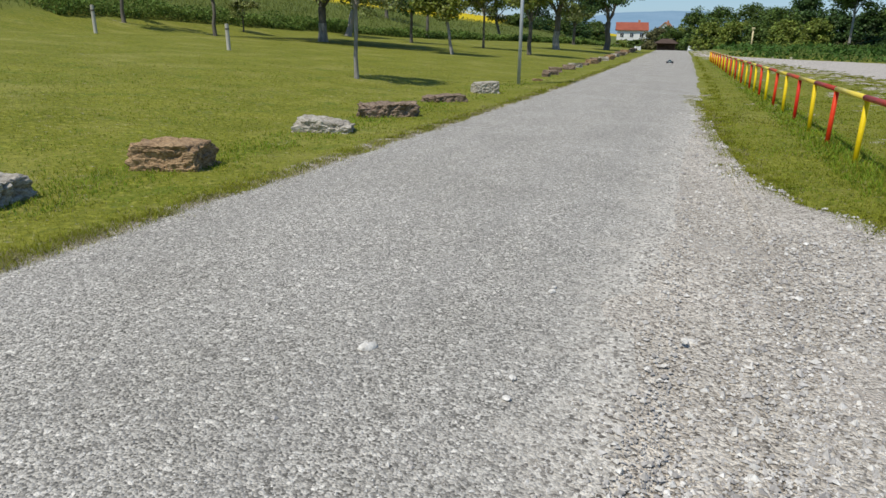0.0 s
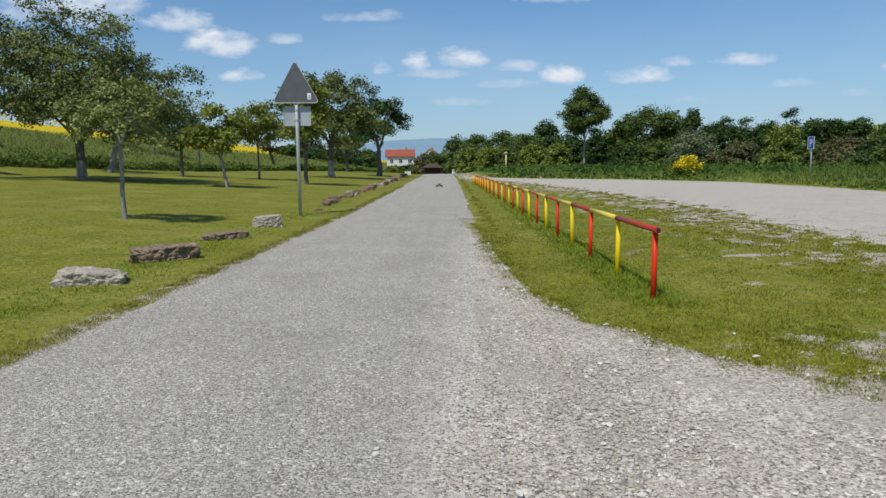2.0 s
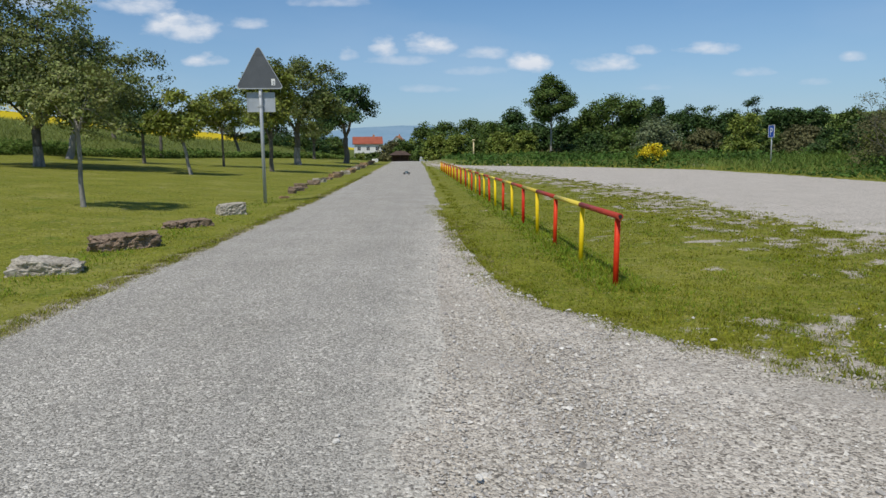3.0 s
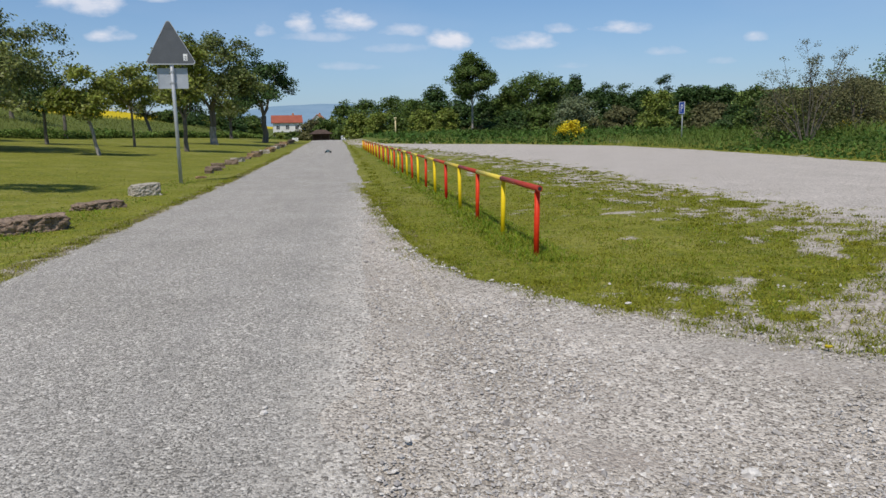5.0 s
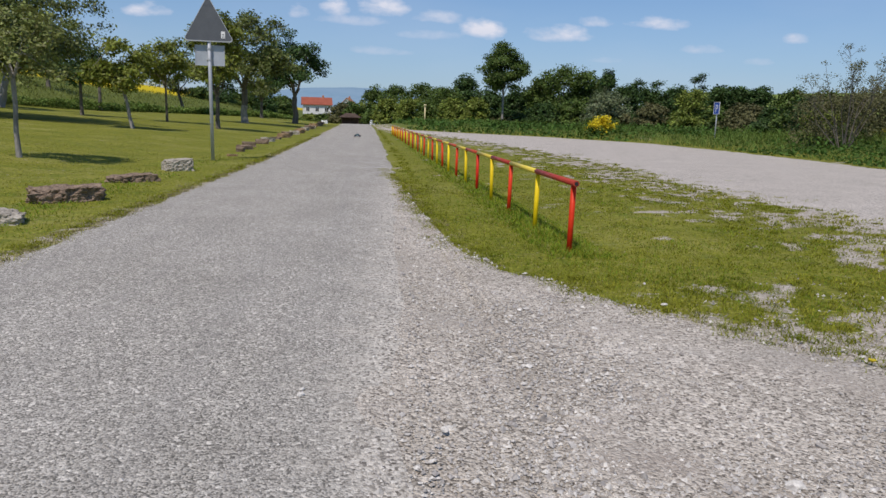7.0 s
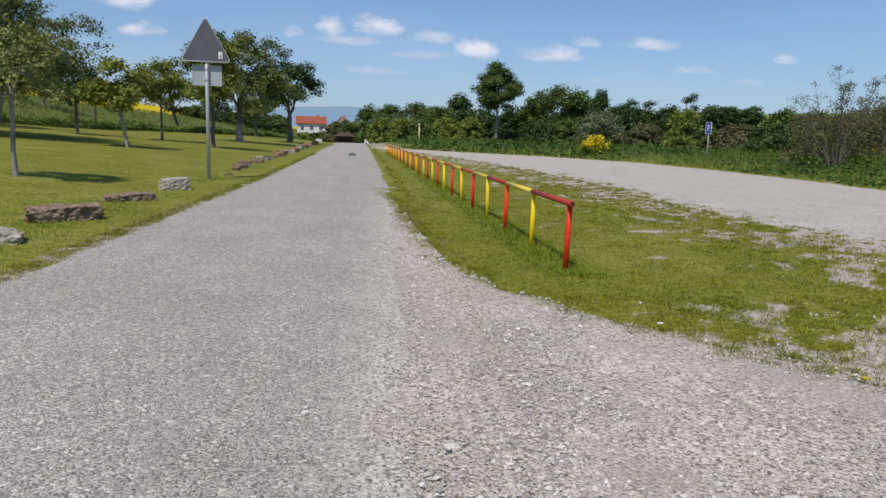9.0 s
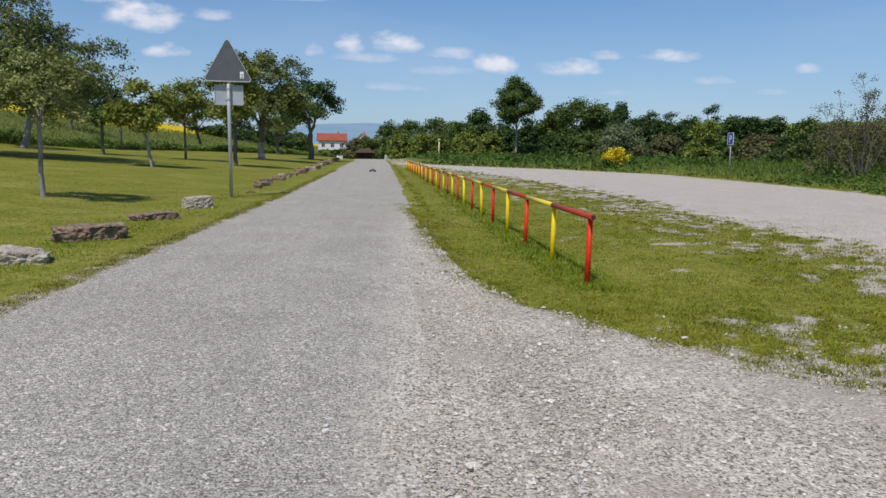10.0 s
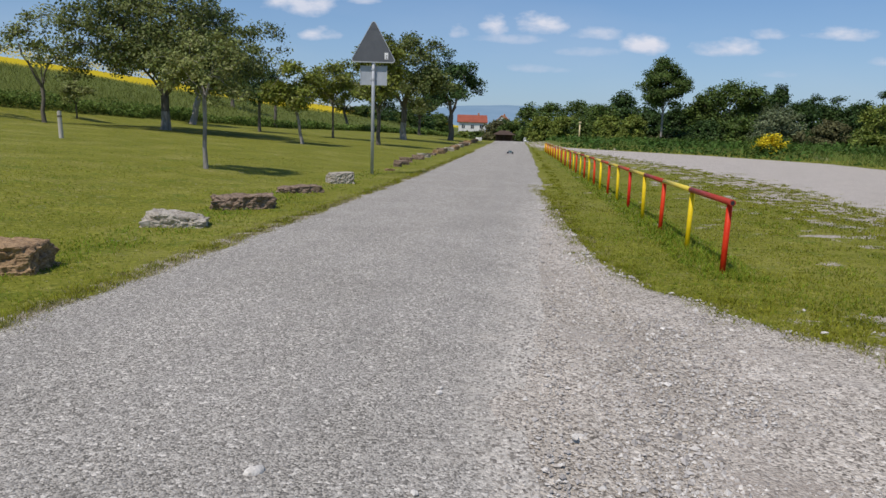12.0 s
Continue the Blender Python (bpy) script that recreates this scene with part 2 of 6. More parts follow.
def ground_material():
    """Short turf over soil; the bare share of each spot is stored in the sheet as 'bare', the crop's as 'crop'."""
    m = mat("turf", (0.115, 0.130, 0.013), (0.243, 0.236, 0.034), 0.9, 26, 0.95, bump=0.6, detail=0.55, spec=0.1)
    nt = m.node_tree
    N, L = nt.nodes, nt.links
    b = N["Principled BSDF"]
    turf = b.inputs["Base Color"].links[0].from_socket
    tc = N.new("ShaderNodeTexCoord")
    # thin worn patches, clover and a close grain of leaves
    for scale, lo, hi, amount, tone in ((0.55, 0.50, 0.68, 0.55, (0.32, 0.29, 0.085)), (1.9, 0.54, 0.68, 0.6, (0.085, 0.138, 0.014)), (6.5, 0.55, 0.70, 0.55, (0.27, 0.225, 0.10)), (13, 0.53, 0.66, 0.6, (0.34, 0.335, 0.05)), (17, 0.54, 0.66, 0.65, (0.06, 0.085, 0.010)), (46, 0.52, 0.64, 0.55, (0.07, 0.098, 0.012))):
        n = N.new("ShaderNodeTexNoise")
        n.inputs["Scale"].default_value, n.inputs["Detail"].default_value, n.inputs["Roughness"].default_value = scale, 5, 0.6
        L.new(tc.outputs["Object"], n.inputs["Vector"])
        k = N.new("ShaderNodeMapRange")
        k.inputs[1].default_value, k.inputs[2].default_value, k.inputs[4].default_value = lo, hi, amount
        L.new(n.outputs["Fac"], k.inputs[0])
        mx = N.new("ShaderNodeMix")
        mx.data_type = "RGBA"
        L.new(k.outputs[0], mx.inputs["Factor"]), L.new(turf, mx.inputs[6])
        mx.inputs[7].default_value = (*tone, 1)
        turf = mx.outputs[2]
    v = N.new("ShaderNodeTexVoronoi")
    v.inputs["Scale"].default_value = 55
    L.new(tc.outputs["Object"], v.inputs["Vector"])
    r = N.new("ShaderNodeValToRGB")
    r.color_ramp.elements[0].color, r.color_ramp.elements[1].color = (0.20, 0.17, 0.13, 1), (0.56, 0.505, 0.43, 1)
    L.new(v.outputs["Color"], r.inputs[0])
    last = turf
    for key, colour in (("bare", r.outputs[0]), ("crop", None), ("meadow", None)):
        at = N.new("ShaderNodeAttribute")
        at.attribute_name = key
        mx = N.new("ShaderNodeMix")
        mx.data_type = "RGBA"
        share = at.outputs["Fac"]
        if key == "bare":
            # ragged outlines and single tufts left standing
            for scale, amount in ((7.0, 1.3), (24.0, 1.5)):
                n = N.new("ShaderNodeTexNoise")
                n.inputs["Scale"].default_value, n.inputs["Detail"].default_value = scale, 4
                L.new(tc.outputs["Object"], n.inputs["Vector"])
                add = N.new("ShaderNodeMath")
                add.operation = "MULTIPLY_ADD"
                add.inputs[1].default_value = amount
                L.new(n.outputs["Fac"], add.inputs[0]), L.new(share, add.inputs[2])
                share = add.outputs[0]
            k = N.new("ShaderNodeMapRange")
            k.inputs[1].default_value, k.inputs[2].default_value = 1.72, 2.0
            L.new(share, k.inputs[0])
            share = k.outputs[0]
        L.new(share, mx.inputs["Factor"]), L.new(last, mx.inputs[6])
        if colour is None:
            mx.inputs[7].default_value = (0.55, 0.42, 0.012, 1) if key == "crop" else (0.12, 0.145, 0.03, 1)
        else:
            L.new(colour, mx.inputs[7])
        last = mx.outputs[2]
    L.new(last, b.inputs["Base Color"])
    return m


M_TURF = ground_material()
M_ROAD = chippings("worn_chipseal", [(0.110, 0.103, 0.086), (0.370, 0.348, 0.302), (0.576, 0.545, 0.474), (0.749, 0.712, 0.626)], 0.0068, 0.14, worn=(0.274, 0.259, 0.232), depth=0.006, drift=0.55, strewn=[(0.125, 0.110, 0.090), (0.461, 0.422, 0.354), (0.710, 0.662, 0.570)])
M_LOT = chippings("crushed_limestone", [(0.109, 0.096, 0.077), (0.475, 0.430, 0.360), (0.665, 0.613, 0.522), (0.779, 0.728, 0.630)], 0.0085, 0.26, depth=0.010, fines=((0.380, 0.324, 0.266), (0.437, 0.399, 0.338)))
M_PARK = chippings("pale_rolled_gravel", [(0.230, 0.205, 0.173), (0.469, 0.425, 0.365), (0.607, 0.556, 0.483), (0.718, 0.667, 0.589)], 0.011, 0.25, depth=0.010, drift=0.45)
M_STONE = mat("loose_limestone", (0.33, 0.305, 0.27), (0.62, 0.585, 0.53), 30, 120, 0.9, bump=0.3, island=0.38)
M_GRASS = mat("lawn_blades", (0.135, 0.175, 0.011), (0.335, 0.32, 0.038), 1.3, 14, 0.75, bump=0, island=0.38, through_light=0.4, spec=0.1)
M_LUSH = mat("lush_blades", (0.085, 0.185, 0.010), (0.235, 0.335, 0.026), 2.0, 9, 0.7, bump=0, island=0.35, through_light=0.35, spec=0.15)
M_DRY = mat("dry_blades", (0.22, 0.20, 0.08), (0.36, 0.32, 0.15), 3, 9, 0.8, bump=0, island=0.3, through_light=0.2, spec=0.1)
M_MEADOW = mat("meadow_blades", (0.10, 0.13, 0.024), (0.20, 0.225, 0.055), 0.25, 3, 0.7, bump=0, island=0.35, through_light=0.3, spec=0.2)
M_VERGE = mat("verge_blades", (0.085, 0.145, 0.024), (0.175, 0.235, 0.05), 0.25, 3, 0.7, bump=0, island=0.35, through_light=0.3, spec=0.15)
M_NETTLE = mat("verge_weeds", (0.04, 0.09, 0.016), (0.10, 0.17, 0.03), 0.35, 3, 0.7, bump=0, island=0.4, through_light=0.3, spec=0.2)
M_RAPE = mat("rape_flower", (0.60, 0.47, 0.012), (0.78, 0.62, 0.02), 0.6, 5, 0.7, bump=0, island=0.25, through_light=0.25)
M_BROOM = mat("broom_flower", (0.55, 0.43, 0.01), (0.75, 0.6, 0.02), 2, 5, 0.7, bump=0, island=0.3, through_light=0.25)
M_BARK = mat("bark", (0.065, 0.056, 0.044), (0.20, 0.175, 0.14), 7, 40, 0.95, bump=0.8, stretch=(1, 1, 0.25))
M_BARK_PALE = mat("pale_bark", (0.16, 0.15, 0.13), (0.34, 0.32, 0.29), 7, 40, 0.95, bump=0.6, stretch=(1, 1, 0.3))
M_LIMEWASH = mat("flaking_limewash", (0.12, 0.11, 0.09), (0.40, 0.375, 0.33), 6, 40, 0.95, bump=0.6, stretch=(1, 1, 0.4))
LEAF = {
    "cherry": mat("cherry_leaf", (0.055, 0.082, 0.014), (0.235, 0.262, 0.07), 1.1, 7, 0.55, bump=0, island=0.45, through_light=0.25, spec=0.35),
    "pale": mat("young_leaf", (0.1, 0.125, 0.024), (0.31, 0.33, 0.098), 1.1, 7, 0.55, bump=0, island=0.45, through_light=0.25, spec=0.35),
    "apple": mat("apple_leaf", (0.085, 0.115, 0.014), (0.285, 0.305, 0.05), 1.1, 7, 0.55, bump=0, island=0.45, through_light=0.25, spec=0.3),
    "dark": mat("dark_leaf", (0.022, 0.054, 0.012), (0.092, 0.15, 0.036), 1.1, 7, 0.6, bump=0, island=0.45, through_light=0.25, spec=0.3),
    "hedge": mat("hedge_leaf", (0.042, 0.080, 0.013), (0.16, 0.222, 0.046), 1.1, 7, 0.6, bump=0, island=0.45, through_light=0.25, spec=0.3),
    "lime": mat("light_hedge_leaf", (0.085, 0.125, 0.016), (0.29, 0.335, 0.06), 1.1, 7, 0.6, bump=0, island=0.45, through_light=0.25, spec=0.3),
    "grey": mat("greyish_hawthorn_leaf", (0.12, 0.155, 0.066), (0.25, 0.285, 0.15), 0.5, 3, 0.6, bump=0, island=0.4, through_light=0.25, spec=0.3),
    "brown": mat("brownish_leaf", (0.1, 0.105, 0.04), (0.19, 0.18, 0.08), 0.5, 3, 0.7, bump=0, island=0.26, through_light=0.2, spec=0.2),
}
M_RED = mat("red_paint", (0.54, 0.022, 0.005), (0.68, 0.045, 0.010), 9, 70, 0.5, bump=0.1, each=0.10, spec=0.2)
M_YELLOW = mat("yellow_paint", (0.72, 0.50, 0.004), (0.84, 0.61, 0.010), 9, 70, 0.5, bump=0.1, each=0.08, spec=0.2)
M_RAIL_RED = mat("faded_red_paint", (0.36, 0.034, 0.018), (0.50, 0.085, 0.045), 5, 60, 0.5, bump=0.1, each=0.15, spec=0.25)
M_RAIL_YEL = mat("faded_yellow_paint", (0.62, 0.46, 0.03), (0.70, 0.56, 0.11), 5, 60, 0.45, bump=0.1, each=0.1)
M_ZINC = mat("galvanised_steel", (0.36, 0.38, 0.39), (0.48, 0.50, 0.51), 6, 60, 0.5, 0.15, bump=0.08)
M_SIGNBACK = mat("grey_sign_back", (0.085, 0.092, 0.10), (0.115, 0.122, 0.13), 4, 50, 0.5, 0.0, bump=0.05)
M_PLATEBACK = mat("bare_aluminium", (0.34, 0.37, 0.40), (0.43, 0.46, 0.49), 4, 50, 0.45, 0.1, bump=0.05)
M_WHITE = mat("white_paint", (0.72, 0.72, 0.70), (0.82, 0.82, 0.80), 3, 30, 0.6, bump=0.05)
M_BLUE = mat("blue_sign_face", (0.01, 0.06, 0.36), (0.015, 0.08, 0.42), 3, 30, 0.4, bump=0)
M_ROCK_BROWN = mat("brown_sandstone", (0.115, 0.068, 0.032), (0.47, 0.315, 0.17), 7, 42, 0.95, bump=1.0, detail=0.5, stretch=(1, 1, 2.2))
M_ROCK_GREY = mat("grey_limestone", (0.15, 0.125, 0.09), (0.58, 0.53, 0.44), 6, 40, 0.95, bump=1.0, detail=0.5, stretch=(1, 1, 2.4))
M_ROCK_DARK = mat("weathered_brown_stone", (0.075, 0.05, 0.032), (0.36, 0.265, 0.185), 7, 40, 0.95, bump=1.0, detail=0.5, stretch=(1, 1, 2.2))
M_TEAL = mat("teal_lacquer", (0.005, 0.10, 0.11), (0.01, 0.16, 0.17), 5, 30, 0.2, 0.3, bump=0, spec=0.6)
M_RUBBER = mat("black_rubber", (0.018, 0.018, 0.018), (0.04, 0.04, 0.04), 30, 200, 0.85, bump=0.4)
M_PLASTIC = mat("black_plastic", (0.015, 0.015, 0.017), (0.03, 0.03, 0.032), 30, 200, 0.5, bump=0.1)
M_CHROME = mat("bright_metal", (0.6, 0.6, 0.62), (0.75, 0.75, 0.78), 10, 60, 0.25, 1.0, bump=0)
M_VIOLET = mat("violet_anodised", (0.06, 0.03, 0.35), (0.10, 0.05, 0.5), 10, 60, 0.3, 0.7, bump=0)
M_PLASTER = mat("white_plaster", (0.68, 0.67, 0.63), (0.80, 0.79, 0.76), 0.6, 5, 0.9, bump=0.1)
M_TILE = mat("red_roof_tile", (0.24, 0.06, 0.03), (0.36, 0.10, 0.055), 0.8, 6, 0.85, bump=0.4, each=0.1)
M_TILE_OLD = mat("orange_roof_tile", (0.38, 0.15, 0.07), (0.5, 0.22, 0.11), 0.8, 6, 0.85, bump=0.4)
M_WOOD = mat("dark_stained_wood", (0.045, 0.028, 0.02), (0.10, 0.065, 0.045), 2, 20, 0.8, bump=0.4)
M_WOOD_PALE = mat("weathered_pale_wood", (0.38, 0.35, 0.29), (0.55, 0.52, 0.45), 6, 40, 0.9, bump=0.5, stretch=(1, 1, 0.2))
M_LAMP_POST = mat("cream_painted_post", (0.62, 0.52, 0.26), (0.72, 0.62, 0.36), 5, 40, 0.6, bump=0.1)
M_GLASS = mat("dark_window_glass", (0.03, 0.035, 0.04), (0.05, 0.055, 0.06), 2, 10, 0.08, bump=0, spec=0.6)
M_SILVER = mat("silver_car_paint", (0.50, 0.53, 0.54), (0.58, 0.60, 0.61), 2, 10, 0.3, 0.4, bump=0)
# blue of distance haze is mixed into the woods' base colour
M_HILL_BLUE = mat("hazy_far_woods", (0.16, 0.26, 0.34), (0.22, 0.32, 0.40), 0.006, 0.05, 1.0, bump=0, spec=0)
M_HILL_GREEN = mat("far_fields", (0.16, 0.22, 0.06), (0.24, 0.30, 0.09), 0.01, 0.1, 1.0, bump=0, spec=0)


# ---- building helpers ----
def part(name, bm, material, parent=None, label="", smooth=False):
    me = bpy.data.meshes.new(name)
    bm.to_mesh(me)
    bm.free()
    if smooth:
        me.polygons.foreach_set("use_smooth", [True] * len(me.polygons))
    me.materials.append(material)
    ob = new(name, me)
    ob.parent = parent
    if label:
        ob["label"] = label
    return ob


def shared(name, me, m, parent):
    ob = new(name, me)
    ob.parent = parent
    ob.matrix_basis = m
    return ob


def mesh_np(name, verts, faces, material, parent=None, smooth=False):
    """A mesh object from arrays: verts (n, 3) and faces (m, 3 or 4)."""
    me = bpy.data.meshes.new(name)
    k = faces.shape[1]
    me.vertices.add(len(verts)), me.loops.add(faces.size), me.polygons.add(len(faces))
    me.vertices.foreach_set("co", np.ascontiguousarray(verts, dtype=np.float32).ravel())
    me.loops.foreach_set("vertex_index", np.ascontiguousarray(faces, dtype=np.int32).ravel())
    me.polygons.foreach_set("loop_start", np.arange(0, faces.size, k, dtype=np.int32))
    me.polygons.foreach_set("use_smooth", np.full(len(faces), smooth))
    me.update(calc_edges=True)
    me.materials.append(material)
    ob = new(name, me)
    ob.parent = parent
    return ob


def thing(name, m, label, category, group="", kind=""):
    ob = new(name)
    ob.empty_display_size = 0.1
    ob.matrix_basis = m
    return tagged(ob, label, category, group, kind)


def box(bm, x0, x1, y0, y1, z0, z1, bevel=0.0, m=None):
    made = bmesh.ops.create_cube(bm, size=1, matrix=Matrix.LocRotScale(((x0 + x1) / 2, (y0 + y1) / 2, (z0 + z1) / 2), None, (x1 - x0, y1 - y0, z1 - z0)))
    if bevel:
        edges = list({e for v in made["verts"] for e in v.link_edges})
        bmesh.ops.bevel(bm, geom=edges, offset=bevel, segments=2, affect="EDGES", profile=0.6)
    if m is not None:
        bmesh.ops.transform(bm, matrix=m, verts=bm.verts[:])
    return bm


def rod(bm, a, b, r0, r1=None, n=10, caps=True):
    a, b = Vector(a), Vector(b)
    q = (b - a).to_track_quat("Z", "Y").to_matrix().to_4x4()
    bmesh.ops.create_cone(bm, cap_ends=caps, segments=n, radius1=r0, radius2=r0 if r1 is None else r1, depth=(b - a).length, matrix=Matrix.Translation((a + b) / 2) @ q)
    return bm


def prism(bm, outline, y0, y1):
    """An outline in x and z, drawn out along y."""
    front = [bm.verts.new((x, y0, z)) for x, z in outline]
    back = [bm.verts.new((x, y1, z)) for x, z in outline]
    n = len(outline)
    bm.faces.new(front), bm.faces.new(back[::-1])
    for i in range(n):
        bm.faces.new((front[i], back[i], back[(i + 1) % n], front[(i + 1) % n]))
    bmesh.ops.recalc_face_normals(bm, faces=bm.faces[:])
    return bm


# ---- plan: edges as (y, x), seen from above ----
ROAD_L = [(-12, -2.6), (0, -2.42), (8, -2.33), (15, -2.25), (25, -2.36), (45, -2.55), (85, -3.2), (110, -3.7), (150, -5.0)]
ROAD_R = [(-12, 0.1), (0, 0.22), (4, 0.31), (6, 0.40), (11, 0.55), (22, 0.66), (56, 0.80), (110, 0.75), (150, -0.6)]
LOT_FAR = [(-12, 11), (5, 12.5), (15, 13.6), (20, 14.4), (28, 15.4), (38, 15.8), (48, 12.5), (56, 7.5), (64, 3.6), (70, 1.6), (72, 1.2), (150, 1.0)]
LOT_NEAR = [(1.6, 6.6), (3, 5.9), (5.7, 5.45), (8.5, 5.35), (11, 5.3), (14, 5.6), (19, 5.85), (25, 5.8), (31, 5.3), (48, 4.2), (60, 2.6), (69, 1.5)]
# grass begins beyond this line of the apron: (x, y)
APRON = [(0.30, 14), (0.56, 11.2), (0.64, 7.5), (0.76, 5.5), (0.95, 4.72), (1.22, 4.25), (1.41, 3.78), (1.73, 3.32), (1.95, 3.08), (2.2, 2.88), (2.55, 2.72), (3.4, 2.45), (4.6, 2.0), (6.2, 1.6)]


def smooth_np(a, b, v):
    k = np.clip((v - a) / (b - a), 0, 1)
    return k * k * (3 - 2 * k)


def height(x, y):
    """The lie of the land."""
    x, y = np.asarray(x, float), np.asarray(y, float)
    s = np.maximum(0, -x - 3.6)
    lawn = 0.057 * np.minimum(s, 15) * smooth_np(0, 3, s)
    t = np.maximum(0, s - 15)
    slope = 0.18 * np.minimum(t, 42) * smooth_np(0, 10, t)
    d = np.maximum(0, x - np.interp(y, [k[0] for k in LOT_FAR], [k[1] for k in LOT_FAR]))
    bank = 0.45 * smooth_np(0.2, 5, d) + 0.008 * np.minimum(d, 60)
    dip = -1.2 * smooth_np(104, 150, y) * (1 - smooth_np(10, 30, s))
    return lawn + slope + bank + dip


def meadow_edge(y):
    """Where the mown lawn ends and the uncut meadow begins, as x."""
    return np.interp(y, (0, 31, 41, 50, 60, 74, 92, 112, 150), (-25.5, -24.6, -23.7, -23.0, -21.4, -21.0, -16.4, -12.5, -10.5))


def crop_edge(y):
    return -46 + 8 * smooth_np(60, 110, y)


def ground_at(x, y):
    return float(height(x, y))


def value_noise(x, y, scale, seed=0):
    """Smooth noise of about 0 to 1 for arrays."""
    gen = np.random.RandomState(seed)
    tab = gen.rand(256, 256)
    px, py = x * scale + 1000, y * scale + 1000
    ix, iy = np.floor(px).astype(int), np.floor(py).astype(int)
    fx, fy = px - ix, py - iy
    fx, fy = fx * fx * (3 - 2 * fx), fy * fy * (3 - 2 * fy)
    g = lambda i, j: tab[i % 256, j % 256]
    return (g(ix, iy) * (1 - fx) + g(ix + 1, iy) * fx) * (1 - fy) + (g(ix, iy + 1) * (1 - fx) + g(ix + 1, iy + 1) * fx) * fy


def on_gravel(x, y):
    """How far a spot lies inside road, apron or lot: above 0 inside, in metres, roughly."""
    lx, rx = np.interp(y, [k[0] for k in ROAD_L], [k[1] for k in ROAD_L]), np.interp(y, [k[0] for k in ROAD_R], [k[1] for k in ROAD_R])
    road = np.minimum(x - lx, rx - x)
    near = np.interp(y, [k[0] for k in LOT_NEAR], [k[1] for k in LOT_NEAR])
    far = np.interp(y, [k[0] for k in LOT_FAR], [k[1] for k in LOT_FAR])
    lot = np.where((y > 1.6) & (y < 70), np.minimum(x - near, far - x), -9)
    line = np.interp(x, [k[0] for k in APRON], [k[1] for k in APRON])
    apron = np.where((x > rx - 0.2) & (x < far), np.minimum(line - y, far - x), -9)
    rag = 0.30 * (value_noise(x, y, 2.1, 91) - 0.5) + 0.22 * (value_noise(x, y, 6.5, 92) - 0.5)
    return np.maximum(np.maximum(road + 0.35 * rag, lot + rag), apron + rag)


def bareness(x, y):
    """Share of bare, stony ground in the grass beside the lot and along the edges."""
    n = 0.26 * value_noise(x, y, 1.3, 3) + 0.36 * value_noise(x, y, 4.1, 4) + 0.38 * value_noise(x, y, 10.5, 5)
    near = np.interp(y, [k[0] for k in LOT_NEAR], [k[1] for k in LOT_NEAR])
    side = smooth_np(-3.0, 0.1, x - near) * (x > 1) * (x < near + 2)
    low = smooth_np(5.4, 3.1, y) * smooth_np(1.6, 2.5, x) * (x < 9)
    edge = smooth_np(-0.45, 0.0, on_gravel(x, y)) * (y < 8)
    left = (x < -1)
    rim = smooth_np(-0.16, 0.03, on_gravel(x, y))
    return np.clip((n - 0.75 + 0.31 * np.maximum(side, low * 1.2) + (0.10 + 0.18 * (x > 1.25) * (y < 5)) * edge * (1 - left) + 0.42 * left * rim + 0.03 * (x > 1)) * 9, 0, 1) * np.where(left, 0.3 + 0.7 * rim, 1.0)


# ---- setting ----
def make_ground():
    xs = np.concatenate([-np.geomspace(2600, 24, 40), np.arange(-23, -8, 0.6), np.arange(-8, 9, 0.17), np.arange(9, 24, 0.5), np.geomspace(24, 2600, 40)])
    ys = np.concatenate([-np.geomspace(2600, 14, 16), np.arange(-13, 0, 1.0), np.arange(0, 14, 0.17), np.arange(14, 40, 0.4), np.arange(40, 120, 2), np.geomspace(120, 2600, 44)])
    X, Y = np.meshgrid(xs, ys)
    Z = height(X, Y)
    inside = on_gravel(X, Y)
    Z = Z - 0.012 * value_noise(X, Y, 0.8, 9) * smooth_np(-0.1, -0.6, inside) + 0.016 * (value_noise(X, Y, 2.9, 10) - 0.5) - 0.03 * smooth_np(0.1, 0.4, inside)
    verts = np.stack([X.ravel(), Y.ravel(), Z.ravel()], 1)
    nx, ny = len(xs), len(ys)
    i = (np.arange(ny - 1)[:, None] * nx + np.arange(nx - 1)[None, :]).ravel()
    ob = mesh_np("ground", verts, np.stack([i, i + 1, i + nx + 1, i + nx], 1), M_TURF, smooth=True)
    x, y = verts[:, 0], verts[:, 1]
    for key, val in (("bare", bareness(x, y)), ("crop", smooth_np(1, -1, x - crop_edge(y)) * smooth_np(-170, -120, x)),
                     ("meadow", np.maximum(smooth_np(0.3, -0.8, x - meadow_edge(y)) * smooth_np(-1, 1, x - crop_edge(y)), smooth_np(1, 3, x - np.interp(y, [k[0] for k in LOT_FAR], [k[1] for k in LOT_FAR]))))):
        at = ob.data.attributes.new(key, "FLOAT", "POINT")
        at.data.foreach_set("value", np.asarray(val, np.float32))
    tagged(ob, "mown grass lawn rising to a meadow and fields", "ground", kind="structure")


